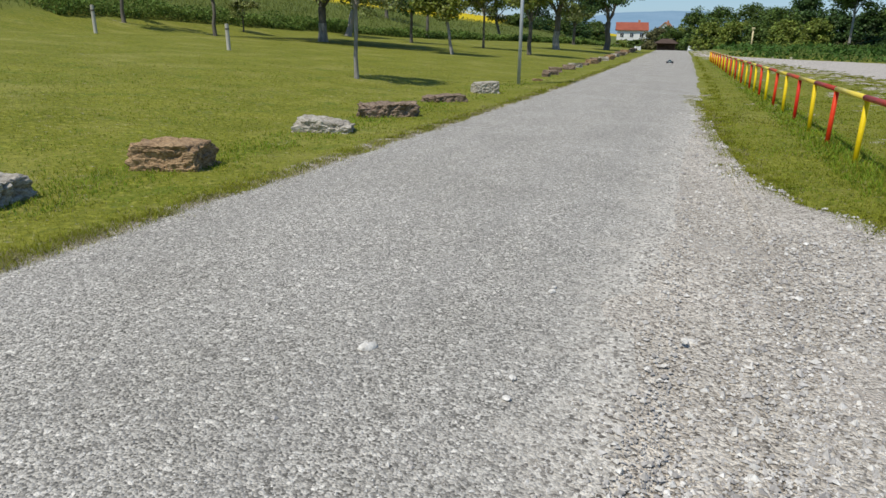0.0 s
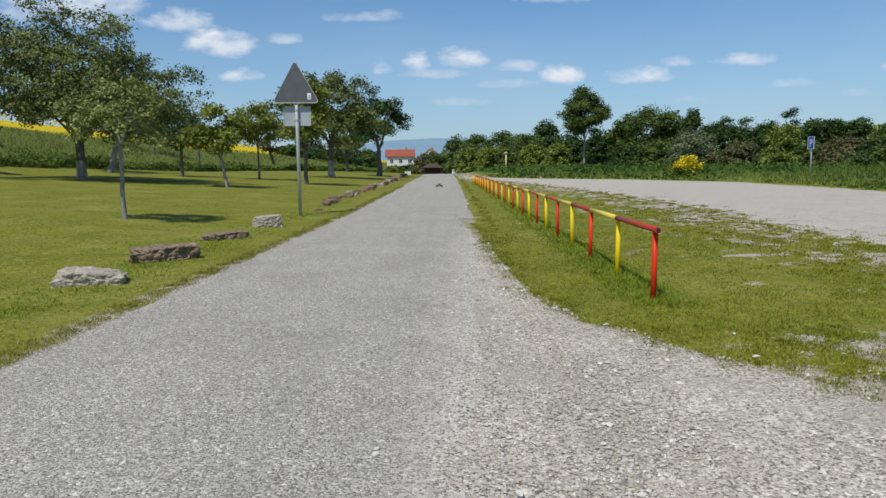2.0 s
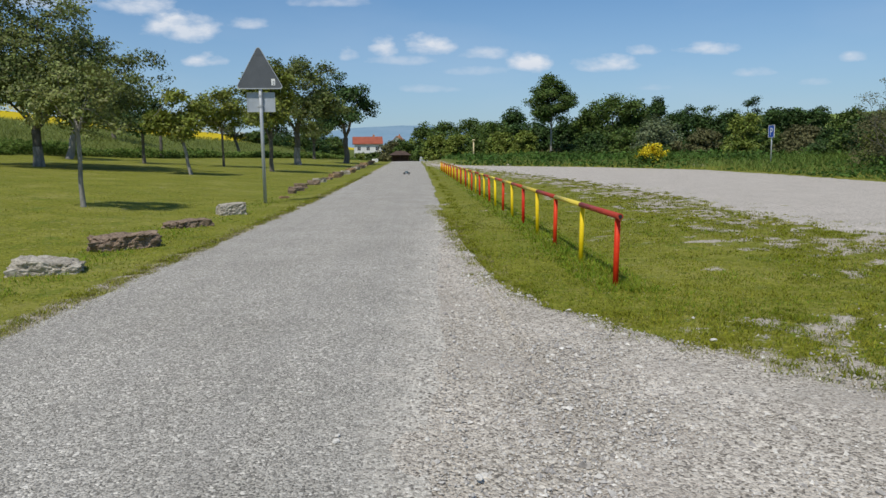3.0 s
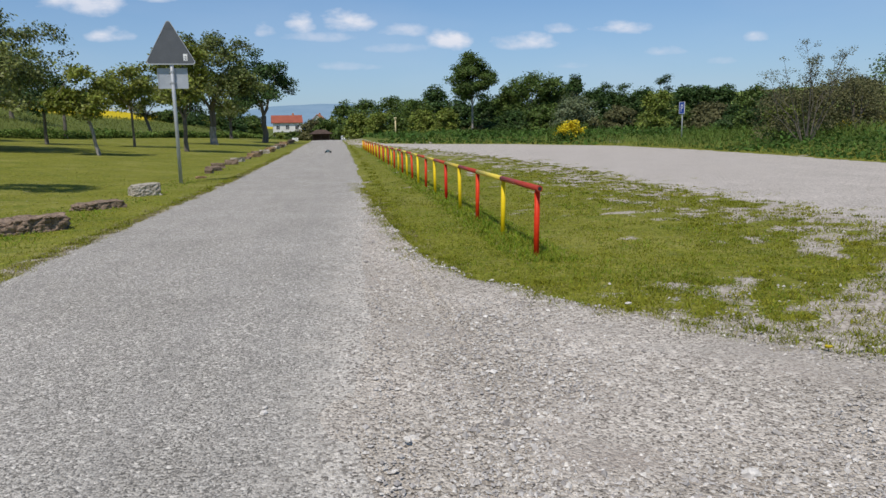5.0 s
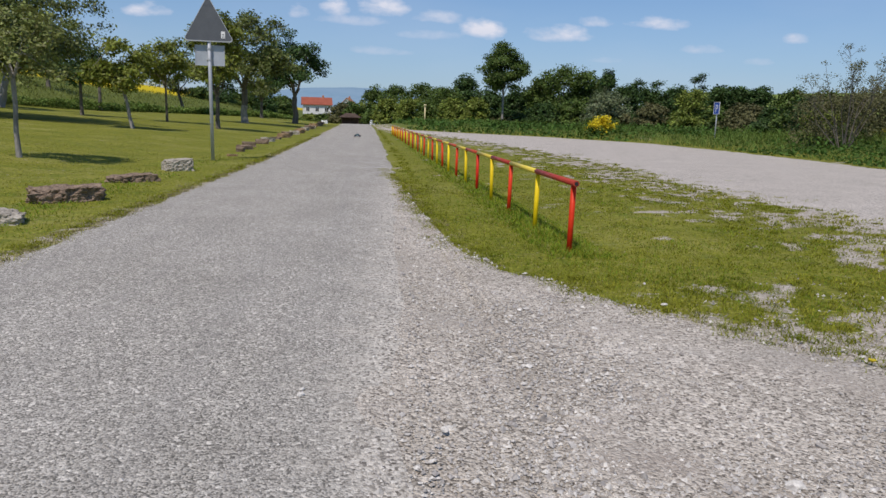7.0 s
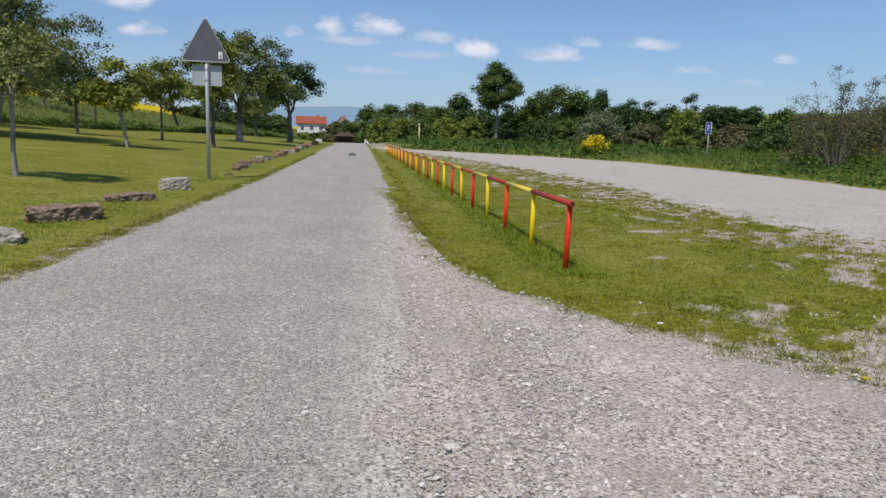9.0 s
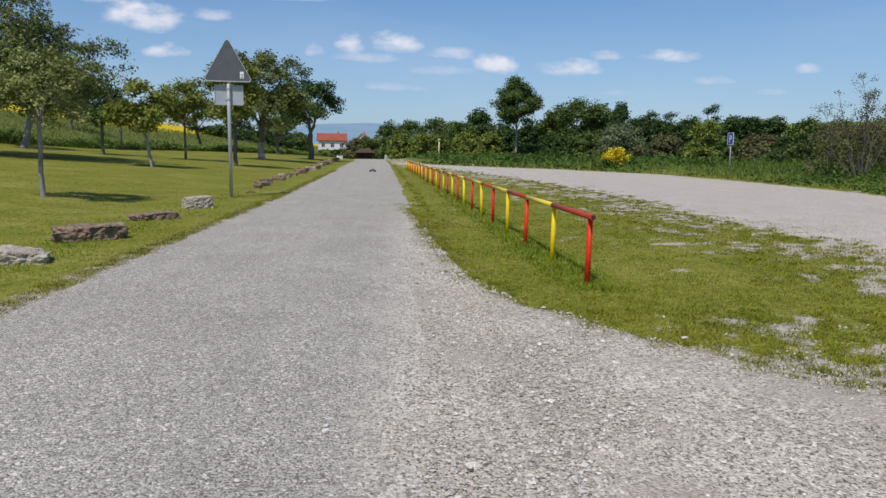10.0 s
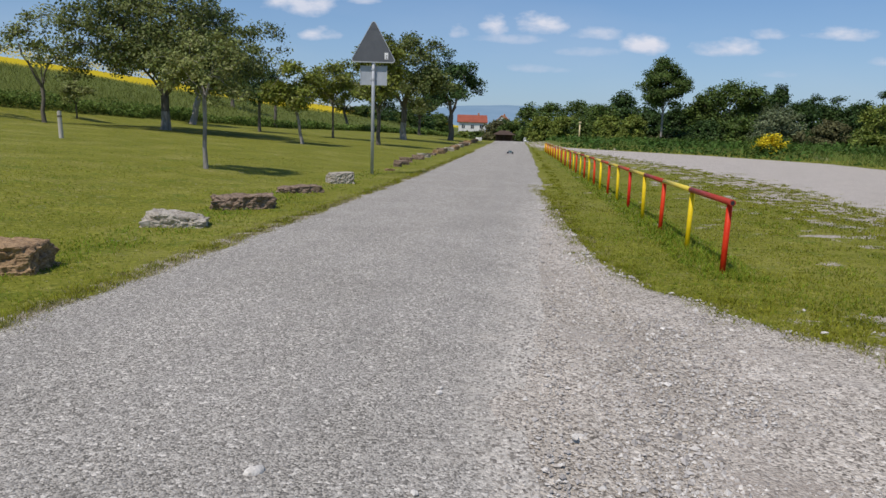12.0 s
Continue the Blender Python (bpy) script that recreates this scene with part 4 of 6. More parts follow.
# field hedge behind the parking area: azimuth, distance, elevation of the top, half width in degrees, leaf kind, label
HEDGE = [
    (0.7, 150, 2.4, 0.9, "hedge", "round tree far down the lane"), (2.4, 135, 2.5, 1.3, "hedge", "dense green hedge tree"),
    (4.4, 120, 2.8, 1.4, "hedge", "rounded green hedge tree"), (6.0, 110, 2.6, 1.2, "hedge", "green hedge tree"),
    (7.9, 100, 3.5, 1.3, "dark", "dense dark green tree"), (1.7, 125, 1.5, 1.2, "lime", "light green bush"),
    (3.6, 105, 1.6, 1.5, "lime", "yellowish-green bush"), (5.2, 95, 1.5, 1.2, "hedge", "green bush"), (6.9, 84, 1.6, 1.3, "lime", "light green bush"),
    (8.8, 80, 1.7, 1.2, "lime", "bright green bush"), (10.4, 86, 2.0, 1.3, "dark", "dark bush under the tall tree"), (12.2, 82, 2.6, 1.3, "dark", "dark shady bush"),
    (13.6, 80, 3.3, 1.0, "hedge", "upright green bush"), (15.7, 78, 4.5, 1.7, "hedge", "broad rounded hawthorn"), (14.4, 79, 3.8, 1.4, "hedge", "rounded hawthorn"), (17.2, 77, 4.1, 1.4, "hedge", "rounded hawthorn"), (14.2, 70, 1.5, 1.4, "dark", "low dark bush"),
    (16.4, 66, 1.7, 1.5, "hedge", "green bush"), (18.0, 80, 3.2, 1.2, "dark", "dark ivy-clad bush"), (19.0, 72, 4.1, 0.5, "dark", "narrow ragged dark tree"),
    (18.9, 62, 2.6, 1.9, "grey", "grey-green hawthorn in fading blossom"), (20.5, 78, 3.0, 1.2, "dark", "dark hedge bush"), (22.2, 80, 2.8, 1.3, "dark", "dark hedge bush"),
    (24.0, 80, 2.9, 1.4, "dark", "dark hedge bush"), (22.4, 58, 1.6, 1.5, "brown", "brownish twiggy bush"), (25.3, 54, 2.8, 1.6, "lime", "bright green rounded bush"),
    (27.2, 76, 3.0, 1.6, "dark", "dark hedge bush"), (28.5, 74, 3.0, 1.0, "dark", "dark hedge bush"), (29.7, 74, 2.9, 1.1, "dark", "dark hedge bush"),
    (29.2, 52, 1.7, 1.7, "brown", "grey-brown twiggy bush"), (27.3, 56, 1.4, 1.0, "hedge", "low green bush"), (31.0, 50, 1.6, 1.2, "dark", "dark low bush"),
    (32.3, 46, 2.8, 1.5, "hedge", "dense green hawthorn"), (33.6, 42, 2.4, 1.6, "dark", "dark hawthorn bush"), (34.6, 44, 2.7, 1.6, "hedge", "dense green hawthorn"),
    (36.6, 42, 2.7, 1.6, "brown", "brownish twiggy bush"), (38.8, 40, 3.3, 1.8, "brown", "brownish dense bush"), (41.4, 58, 5.3, 2.6, "hedge", "big rounded tree"),
    (43.5, 42, 3.8, 2.5, "hedge", "dense hedge bush"), (47.0, 40, 3.4, 2.5, "hedge", "dense hedge bush"),
]
for i, (az, D, el, wide, kd, lab) in enumerate(HEDGE):
    a = radians(az)
    x, y = D * math.sin(a), D * math.cos(a)
    bush(x, y, 1.0 + D * math.tan(radians(el)) - ground_at(x, y), D * radians(wide), kd, lab + " in the field hedge", 100 + i, 0.0013 * D + 0.024)
# a shady row of trees behind
for i in range(14):
    az, D = 6.5 + 1.75 * i + 0.4 * math.sin(i * 5.1), 92 + 6 * math.sin(i * 2.7)
    a = radians(az)
    x, y = D * math.sin(a), D * math.cos(a)
    bush(x, y, 1.0 + D * math.tan(radians(2.45 + 0.4 * math.sin(i * 3.3))) - ground_at(x, y), D * radians(1.5), "dark" if i % 3 else "hedge", "dark dense tree behind the field hedge", 500 + i, 0.17, clumps=110, per=22)
# thin-leaved trees whose tops stand over the hedge
for i, (az, D, el, wide) in enumerate([(21.2, 90, 3.6, 0.7), (22.7, 90, 3.6, 0.9), (25.4, 86, 4.3, 1.4), (29.8, 82, 3.2, 1.2), (17.9, 92, 3.6, 0.8)]):
    a = radians(az)
    x, y = D * math.sin(a), D * math.cos(a)
    hh = 1.0 + D * math.tan(radians(el)) - ground_at(x, y)
    tree(x, y, hh, hh * 0.35, D * radians(wide), 0.12, "dark", "thin-leaved dark tree rising behind the field hedge", 400 + i, clumps=110, per=26, leaf=0.10, spread=0.26, gap=0.25)
LOW = [(3.5, 118), (5.5, 108), (7.5, 98), (9.5, 90), (11.5, 82), (13.3, 77), (15.2, 74), (17.0, 71), (18.6, 60), (20.2, 62), (21.9, 60), (23.6, 58), (25.2, 52), (26.9, 52), (28.6, 49), (30.4, 46), (32.2, 43), (34.2, 40), (36.6, 38), (39.4, 36), (42.4, 34)]
for i, (az, D) in enumerate(LOW):
    a = radians(az)
    bush(D * math.sin(a), D * math.cos(a), 0.9 + 0.7 * math.sin(i * 2.3) ** 2, 0.026 * D, ("dark", "hedge", "lime", "hedge", "brown")[i % 5], ("dark green", "dense green", "light green", "dense green", "brownish")[i % 5] + " low bush at the hedge foot", 300 + i,
         0.0013 * D + 0.02, clumps=60, per=26)
# the single tall tree and the loose shrub
a = radians(10.9)
tree(75 * math.sin(a), 75 * math.cos(a), 8.5, 3.0, 2.45, 0.13, "hedge", "tall slender tree with pale trunk standing above the hedge", 74, clumps=460, per=48, leaf=0.10, spread=0.28, gap=-0.4, droop=0.0, bark=M_BARK_PALE)
fan_shrub(18.1, 25.2, 3.9, 1.75, "tall loose shrub with pale bare stems and open twigs", 61)
bush(19.3, 27.4, 2.2, 1.9, "brown", "brownish shrub behind the bare stems", 63, 0.05, name="shrub", category="shrub")
bush(21.6, 27.0, 2.5, 2.0, "brown", "dense brownish shrub behind the verge", 62, 0.05, name="shrub", category="shrub")


# ---- railing ----
def make_railing():
    """A knee-high tube rail on posts painted red and yellow in turn."""
    x0, y0, gap, count, top = 1.645, 5.34, 1.192, 34, 0.525
    root = thing("railing", pose(x0, y0, 0), "low tube railing painted red and yellow on grass beside the lane", "railing")
    post_me = {}
    for key, m in (("red", M_RED), ("yellow", M_YELLOW)):
        bm = rod(bmesh.new(), (0, 0, -0.1), (0, 0, top - 0.01), 0.022, n=14)
        ob = part("post", bm, m, root, key + " painted steel post", smooth=False)
        post_me[key] = ob.data
        for p in ob.data.polygons:
            p.use_smooth = len(p.vertices) == 4
        bpy.data.objects.remove(ob)
    rail_me = {}
    for key, m in (("red", M_RAIL_RED), ("yellow", M_RAIL_YEL)):
        bm = rod(bmesh.new(), (0, 0, 0), (0, gap, 0), 0.024, n=14)
        ob = part("rail", bm, m, root)
        for p in ob.data.polygons:
            p.use_smooth = len(p.vertices) == 4
        rail_me[key] = ob.data
        bpy.data.objects.remove(ob)
    gen = random.Random(5)
    for i in range(count):
        key = "red" if i % 2 == 0 else "yellow"
        p = shared("post", post_me[key], pose(gen.uniform(-.008, .008), i * gap, 0, gen.uniform(-1.2, 1.2), gen.uniform(-1.2, 1.2), 0), root)
        p["label"] = key + " painted steel post"
        if i < count - 1:
            s = shared("rail", rail_me[key], pose(0, i * gap + (0.001 if i else -0.10), top + 0.012), root)
            if i == 0:
                s.matrix_basis = s.matrix_basis @ Matrix.Diagonal((1, (gap + 0.10) / gap, 1, 1))
            s["label"] = "faded " + key + " painted tube"
    # black disc on the closed tube end: shade of an open bore put into colour
    bm = rod(bmesh.new(), (0, -0.104, top + 0.012), (0, -0.1005, top + 0.012), 0.015, n=14)
    part("dark_bore_disc", bm, M_PLASTIC, root, "black disc painted as the shaded hollow of the tube end")


make_railing()


# ---- road sign ----
def rounded_triangle(w, hgt, rad, n=5):
    pts = [Vector((-w / 2, 0)), Vector((w / 2, 0)), Vector((0, hgt))]
    out = []
    for i, p in enumerate(pts):
        a, b = (pts[i - 1] - p).normalized(), (pts[(i + 1) % 3] - p).normalized()
        half = a.angle(b) / 2
        c = p + (a + b).normalized() * (rad / math.sin(half))
        s, e = p + a * (rad / math.tan(half)) - c, p + b * (rad / math.tan(half)) - c
        a0 = math.atan2(s.y, s.x)
        da = (math.atan2(e.y, e.x) - a0 + math.pi) % (2 * math.pi) - math.pi
        out += [(c.x + rad * math.cos(a0 + da * k / n), c.y + rad * math.sin(a0 + da * k / n)) for k in range(n + 1)]
    return out


def make_sign():
    root = thing("road_sign", pose(-3.25, 15.68, 0, 0, 0, 4), "back of a grey triangular road sign on a galvanised pole", "road sign")
    part("pole", rod(bmesh.new(), (0, 0, -0.2), (0, 0, 3.22), 0.038, n=16), M_ZINC, root, smooth=True)
    plate = part("triangle_plate", prism(bmesh.new(), [(x, z + 2.47) for x, z in rounded_triangle(1.02, 0.92, 0.05)], -0.050, -0.045), M_SIGNBACK, root, "dark grey triangular plate")
    rim = bmesh.new()
    outer, inner = rounded_triangle(1.035, 0.935, 0.055), rounded_triangle(0.99, 0.89, 0.045)
    o = [rim.verts.new((x, y, z + dz)) for y in (-0.056, -0.032) for (x, z), dz in [(p, 2.463) for p in outer]]
    i = [rim.verts.new((x, y, z + dz)) for y in (-0.056, -0.032) for (x, z), dz in [(p, 2.483) for p in inner]]
    n = len(outer)
    for k in range(n):
        j = (k + 1) % n
        rim.faces.new((o[k], o[j], i[j], i[k]))
        rim.faces.new((o[k], o[j], o[n + j], o[n + k]))
        rim.faces.new((i[k], i[j], i[n + j], i[n + k]))
        rim.faces.new((o[n + k], o[n + j], i[n + j], i[n + k]))
    bmesh.ops.recalc_face_normals(rim, faces=rim.faces[:])
    part("rim", rim, M_ZINC, root, "bare metal edge of the triangle")
    for z in (2.62, 3.06):
        w = 0.17 if z > 3 else 0.40
        part("bracket", box(bmesh.new(), -w, w, -0.0445, -0.036, z - 0.015, z + 0.015, 0.003), M_SIGNBACK, root)
    box_st = box(bmesh.new(), 0.25, 0.33, -0.0525, -0.0505, 2.54, 2.68)
    part("top_fold", prism(bmesh.new(), [(-0.105, 3.18), (0.105, 3.18), (0.02, 3.335), (-0.02, 3.335)], -0.0535, -0.0508), M_SIGNBACK, plate, "folded tip of the triangle")
    st = part("sticker", box_st, M_WHITE, plate, "small white sticker")
    b2 = bmesh.new()
    for z in (2.555, 2.585, 2.615):
        box(b2, 0.275, 0.315, -0.0545, -0.053, z, z + 0.012)
    part("bars", b2, M_PLASTIC, plate)
    part("lower_plate", box(bmesh.new(), -0.29, 0.29, 0.045, 0.050, 1.99, 2.39, 0.002), M_PLATEBACK, root, "grey rectangular supplementary plate")
    edge = bmesh.new()
    for x0, x1, z0, z1 in ((-0.30, -0.287, 1.98, 2.40), (0.287, 0.30, 1.98, 2.40), (-0.287, 0.287, 1.98, 1.993), (-0.287, 0.287, 2.387, 2.40)):
        box(edge, x0, x1, 0.032, 0.055, z0, z1)
    part("lower_rim", edge, M_ZINC, root)
    for z in (2.10, 2.32, 2.62, 3.06):
        c = bmesh.new()
        rod(c, (0, 0, z - 0.02), (0, 0, z + 0.02), 0.046, n=16)
        s = -1 if z > 2.5 else 1
        box(c, -0.07, 0.07, min(s * 0.030, s * 0.0440), max(s * 0.030, s * 0.0440), z - 0.018, z + 0.018, 0.003)
        part("clamp", c, M_ZINC, root)


make_sign()


def make_parking_sign():
    root = thing("parking_sign", pose(18.6, 36.3, ground_at(18.6, 36.3) - 0.1, 0, 0, -90), "blue parking sign on a thin steel pole in tall verge grass", "parking sign")
    part("pole", rod(bmesh.new(), (0, 0, -0.1), (0, 0, 2.0), 0.03, n=12), M_ZINC, root, smooth=True)
    plate = part("plate", prism(bmesh.new(), [(-0.30, 1.50), (0.30, 1.50), (0.30, 2.12), (-0.30, 2.12)], -0.040, -0.034), M_BLUE, root, "blue square plate")
    edge = bmesh.new()
    for x0, x1, z0, z1 in ((-0.31, -0.285, 1.49, 2.13), (0.285, 0.31, 1.49, 2.13), (-0.285, 0.285, 1.49, 1.51), (-0.285, 0.285, 2.11, 2.13)):
        box(edge, x0, x1, -0.048, -0.028, z0, z1)
    part("border", edge, M_WHITE, plate)
    cu = bpy.data.curves.new("letter", "FONT")
    cu.body, cu.size, cu.extrude, cu.align_x = "P", 0.56, 0.002, "CENTER"
    tmp = new("letter", cu)
    me = bpy.data.meshes.new_from_object(tmp.evaluated_get(bpy.context.evaluated_depsgraph_get()))
    bpy.data.objects.remove(tmp)
    me.materials.clear()
    me.materials.append(M_WHITE)
    shared("letter", me, pose(0, -0.044, 1.60, 90, 0, 0), plate)


make_parking_sign()


# ---- stones along the lawn ----
def rock(x, y, length, depth, tall, turn, m, label, seed, strata=4, blocky=0.5, taper=0.0, rug=1.0, name="boulder", category="boulder"):
    """A rough quarried block: bedded ledges of uneven reach, split joints and chipped corners; taper: how far the top slopes down along its length."""
    bm = bmesh.new()
    bmesh.ops.create_cube(bm, size=1)
    gen = random.Random(seed)
    for k in range(9):
        a, tilt = gen.uniform(0, 2 * math.pi), gen.uniform(-0.2, 0.7)
        n = Vector((math.cos(a), math.sin(a), tilt)).normalized()
        reach = 0.5 * (abs(n.x) + abs(n.y) + abs(n.z))
        cut = bmesh.ops.bisect_plane(bm, geom=bm.verts[:] + bm.edges[:] + bm.faces[:], plane_co=n * reach * gen.uniform(0.62 + 0.22 * blocky, 0.84 + 0.12 * blocky), plane_no=n, clear_outer=True)
        bmesh.ops.edgeloop_fill(bm, edges=[e for e in cut["geom_cut"] if isinstance(e, bmesh.types.BMEdge)])
    bmesh.ops.triangulate(bm, faces=bm.faces[:])
    fine = 0.045 if y < 14 else 0.12
    for k in range(5):
        bmesh.ops.subdivide_edges(bm, edges=[e for e in bm.edges if e.calc_length() > fine], cuts=1)
        bmesh.ops.triangulate(bm, faces=bm.faces[:])
    off = Vector((seed * 3.7, seed * 1.3, 0))
    reach = [gen.uniform(-0.05, 0.04) for k in range(strata + 3)]
    for v in bm.verts:
        c = v.co.copy()
        p = Vector((c.x * length, c.y * depth, c.z * tall)) / 0.42
        n1 = noise.noise(p * 2.0 + off)
        n2 = noise.noise(p * 5.5 + off * 2)
        n3 = noise.noise(p * 13.0 + off * 3)
        bed = (c.z + 0.5) * strata + 1.1 * n1 + 0.5 * n2
        level, part_of = int(math.floor(bed)), bed - math.floor(bed)
        seam = max(0, 0.16 - min(part_of, 1 - part_of)) / 0.16
        joint = max(0, 0.07 - abs(noise.noise(Vector((p.x * 2.6, p.y * 2.6, level * 3.1)) - off))) / 0.07
        side = 1 - smooth_np(0.40, 0.5, c.z) * 0.85
        k = 1 + 0.09 * rug * n1 + side * (reach[max(0, min(level, strata + 2))] - 0.05 * rug * seam * max(0, 0.3 + n1) - 0.05 * rug * joint + 0.10 * rug * n2 + 0.075 * n3)
        z = c.z * (1 + 0.16 * rug * n1) + 0.40 + 0.08 * rug * n2 + 0.035 * n3 - 0.05 * joint * (c.z > 0.3)
        if c.z > -0.2:
            z -= taper * (c.x + 0.5) * (c.z + 0.2)
        v.co = Vector((c.x * length * k * 0.98, c.y * depth * k * 0.98, z * tall * 0.92))
    ob = part(name, bm, m)
    ob.matrix_basis = pose(x, y, ground_at(x, y) - 0.02, 0, 0, turn)
    return tagged(ob, label, category, "stones lining the lawn")


rock(-3.58, 2.72, 0.56, 0.40, 0.18, 12, M_ROCK_GREY, "flat grey quarry block half sunk in grass", 1, 2, 0.9)
rock(-3.30, 4.12, 0.53, 0.42, 0.235, 14, M_ROCK_BROWN, "brown blocky sandstone boulder with craggy face", 2, 4, 1.0)
rock(-3.28, 6.50, 0.56, 0.42, 0.20, 14, M_ROCK_GREY, "pale grey layered limestone boulder on grass", 3, 3, 0.5, 0.45)
rock(-3.28, 8.20, 0.72, 0.50, 0.19, 24, M_ROCK_DARK, "broad brown weathered boulder with cracked ledges", 4, 3, 0.1, -0.15, 2.0)
rock(-3.36, 10.55, 0.70, 0.36, 0.115, 34, M_ROCK_DARK, "low brown flat stone in the grass", 5, 2, 0.0, -0.45, 1.8)
rock(-3.24, 12.75, 0.46, 0.40, 0.235, 30, M_ROCK_GREY, "pale squared limestone block on grass", 6, 1, 0.9, -0.18, 0.5)
gen = random.Random(77)
for i, (x, y, s) in enumerate([(-3.2, 17.3, .28), (-3.3, 19.6, .36), (-3.35, 20.9, .5), (-3.5, 22.6, .5), (-3.55, 25.2, .55), (-3.6, 27.6, .6), (-3.65, 30.2, .55), (-3.7, 32.6, .6),
                               (-3.75, 35.5, .7), (-3.8, 38.6, .65), (-3.9, 42, .7), (-4.0, 45.5, .8), (-4.15, 50, .8), (-4.3, 55, .85), (-4.5, 60, .8), (-4.7, 66, .9), (-4.9, 72, .8), (-5.1, 79, .9), (-5.4, 87, .9)]):
    s *= 0.85
    rock(x + gen.uniform(-.1, .1), y, s, s * .7, s * gen.uniform(.25, .5), gen.uniform(0, 90), gen.choice((M_ROCK_BROWN, M_ROCK_DARK, M_ROCK_DARK, M_ROCK_GREY)), "rough edging stone set in the grass verge", 20 + i, 3)
rock(-5.5, 96, .8, .6, .5, 10, M_WHITE, "whitewashed stone at the row's end", 60, 2)


# ---- stakes on the lawn, lamp by the verge ----
def stake(x, y, tall, r, label):
    root = thing("wooden_stake", pose(x, y, ground_at(x, y) - 0.04, 1.5, -1), label, "stake", "stakes on the lawn")
    bm = rod(bmesh.new(), (0, 0, -0.1), (0, 0, tall), r, r * 0.92, n=12)
    bmesh.ops.bevel(bm, geom=[e for e in bm.edges if all(v.co.z > tall - 0.01 for v in e.verts)], offset=r * 0.3, segments=2, affect="EDGES")
    part("shaft", bm, M_WOOD_PALE, root)
    part("band", rod(bmesh.new(), (0, 0, tall * 0.78), (0, 0, tall * 0.84), r * 1.05, n=12), M_BARK, root, "dark weathered ring")


stake(-12.55, 18.3, 0.78, 0.06, "short pale wooden stake standing on the lawn")
stake(-20.9, 22.0, 1.05, 0.07, "pale wooden stake on the grassy slope")


def make_lamp():
    a, D = radians(4.7), 84
    x, y = D * math.sin(a), D * math.cos(a)
    root = thing("bollard_lamp", pose(x, y, ground_at(x, y)), "slim cream post with a flat cap beside the verge", "post lamp")
    part("post", rod(bmesh.new(), (0, 0, -0.2), (0, 0, 1.95), 0.085, 0.075, n=12), M_LAMP_POST, root, smooth=True)
    part("head", rod(bmesh.new(), (0, 0, 1.95), (0, 0, 2.12), 0.13, 0.16, n=14), M_LAMP_POST, root)
    part("cap", rod(bmesh.new(), (0, 0, 2.12), (0, 0, 2.20), 0.21, 0.12, n=14), M_LAMP_POST, root, "wider flat cap")


make_lamp()


# ---- radio-controlled car on the lane ----
def wheel(root, x, y, r, w):
    t = bmesh.new()
    rod(t, (x - w / 2, y, r), (x + w / 2, y, r), r, n=24)
    bmesh.ops.bevel(t, geom=[e for e in t.edges if len(e.link_faces) == 2 and any(len(f.verts) > 4 for f in e.link_faces)], offset=r * 0.2, segments=3, affect="EDGES")
    for k in range(18):
        a = 2 * math.pi * k / 18
        m = Matrix.Translation((x, y, r)) @ Matrix.Rotation(a, 4, "X") @ Matrix.Translation((0, 0, r))
        bmesh.ops.create_cube(t, size=1, matrix=m @ Matrix.Diagonal((w * 0.8, r * 0.16, r * 0.10, 1)))
    tyre = part("tyre", t, M_RUBBER, root, "black knobbly rubber tyre")
    rim = bmesh.new()
    s = 1 if x > 0 else -1
    rod(rim, (x + s * w * 0.25, y, r), (x + s * w * 0.53, y, r), r * 0.58, r * 0.5, n=16)
    part("rim", rim, M_CHROME, tyre, "bright wheel rim")


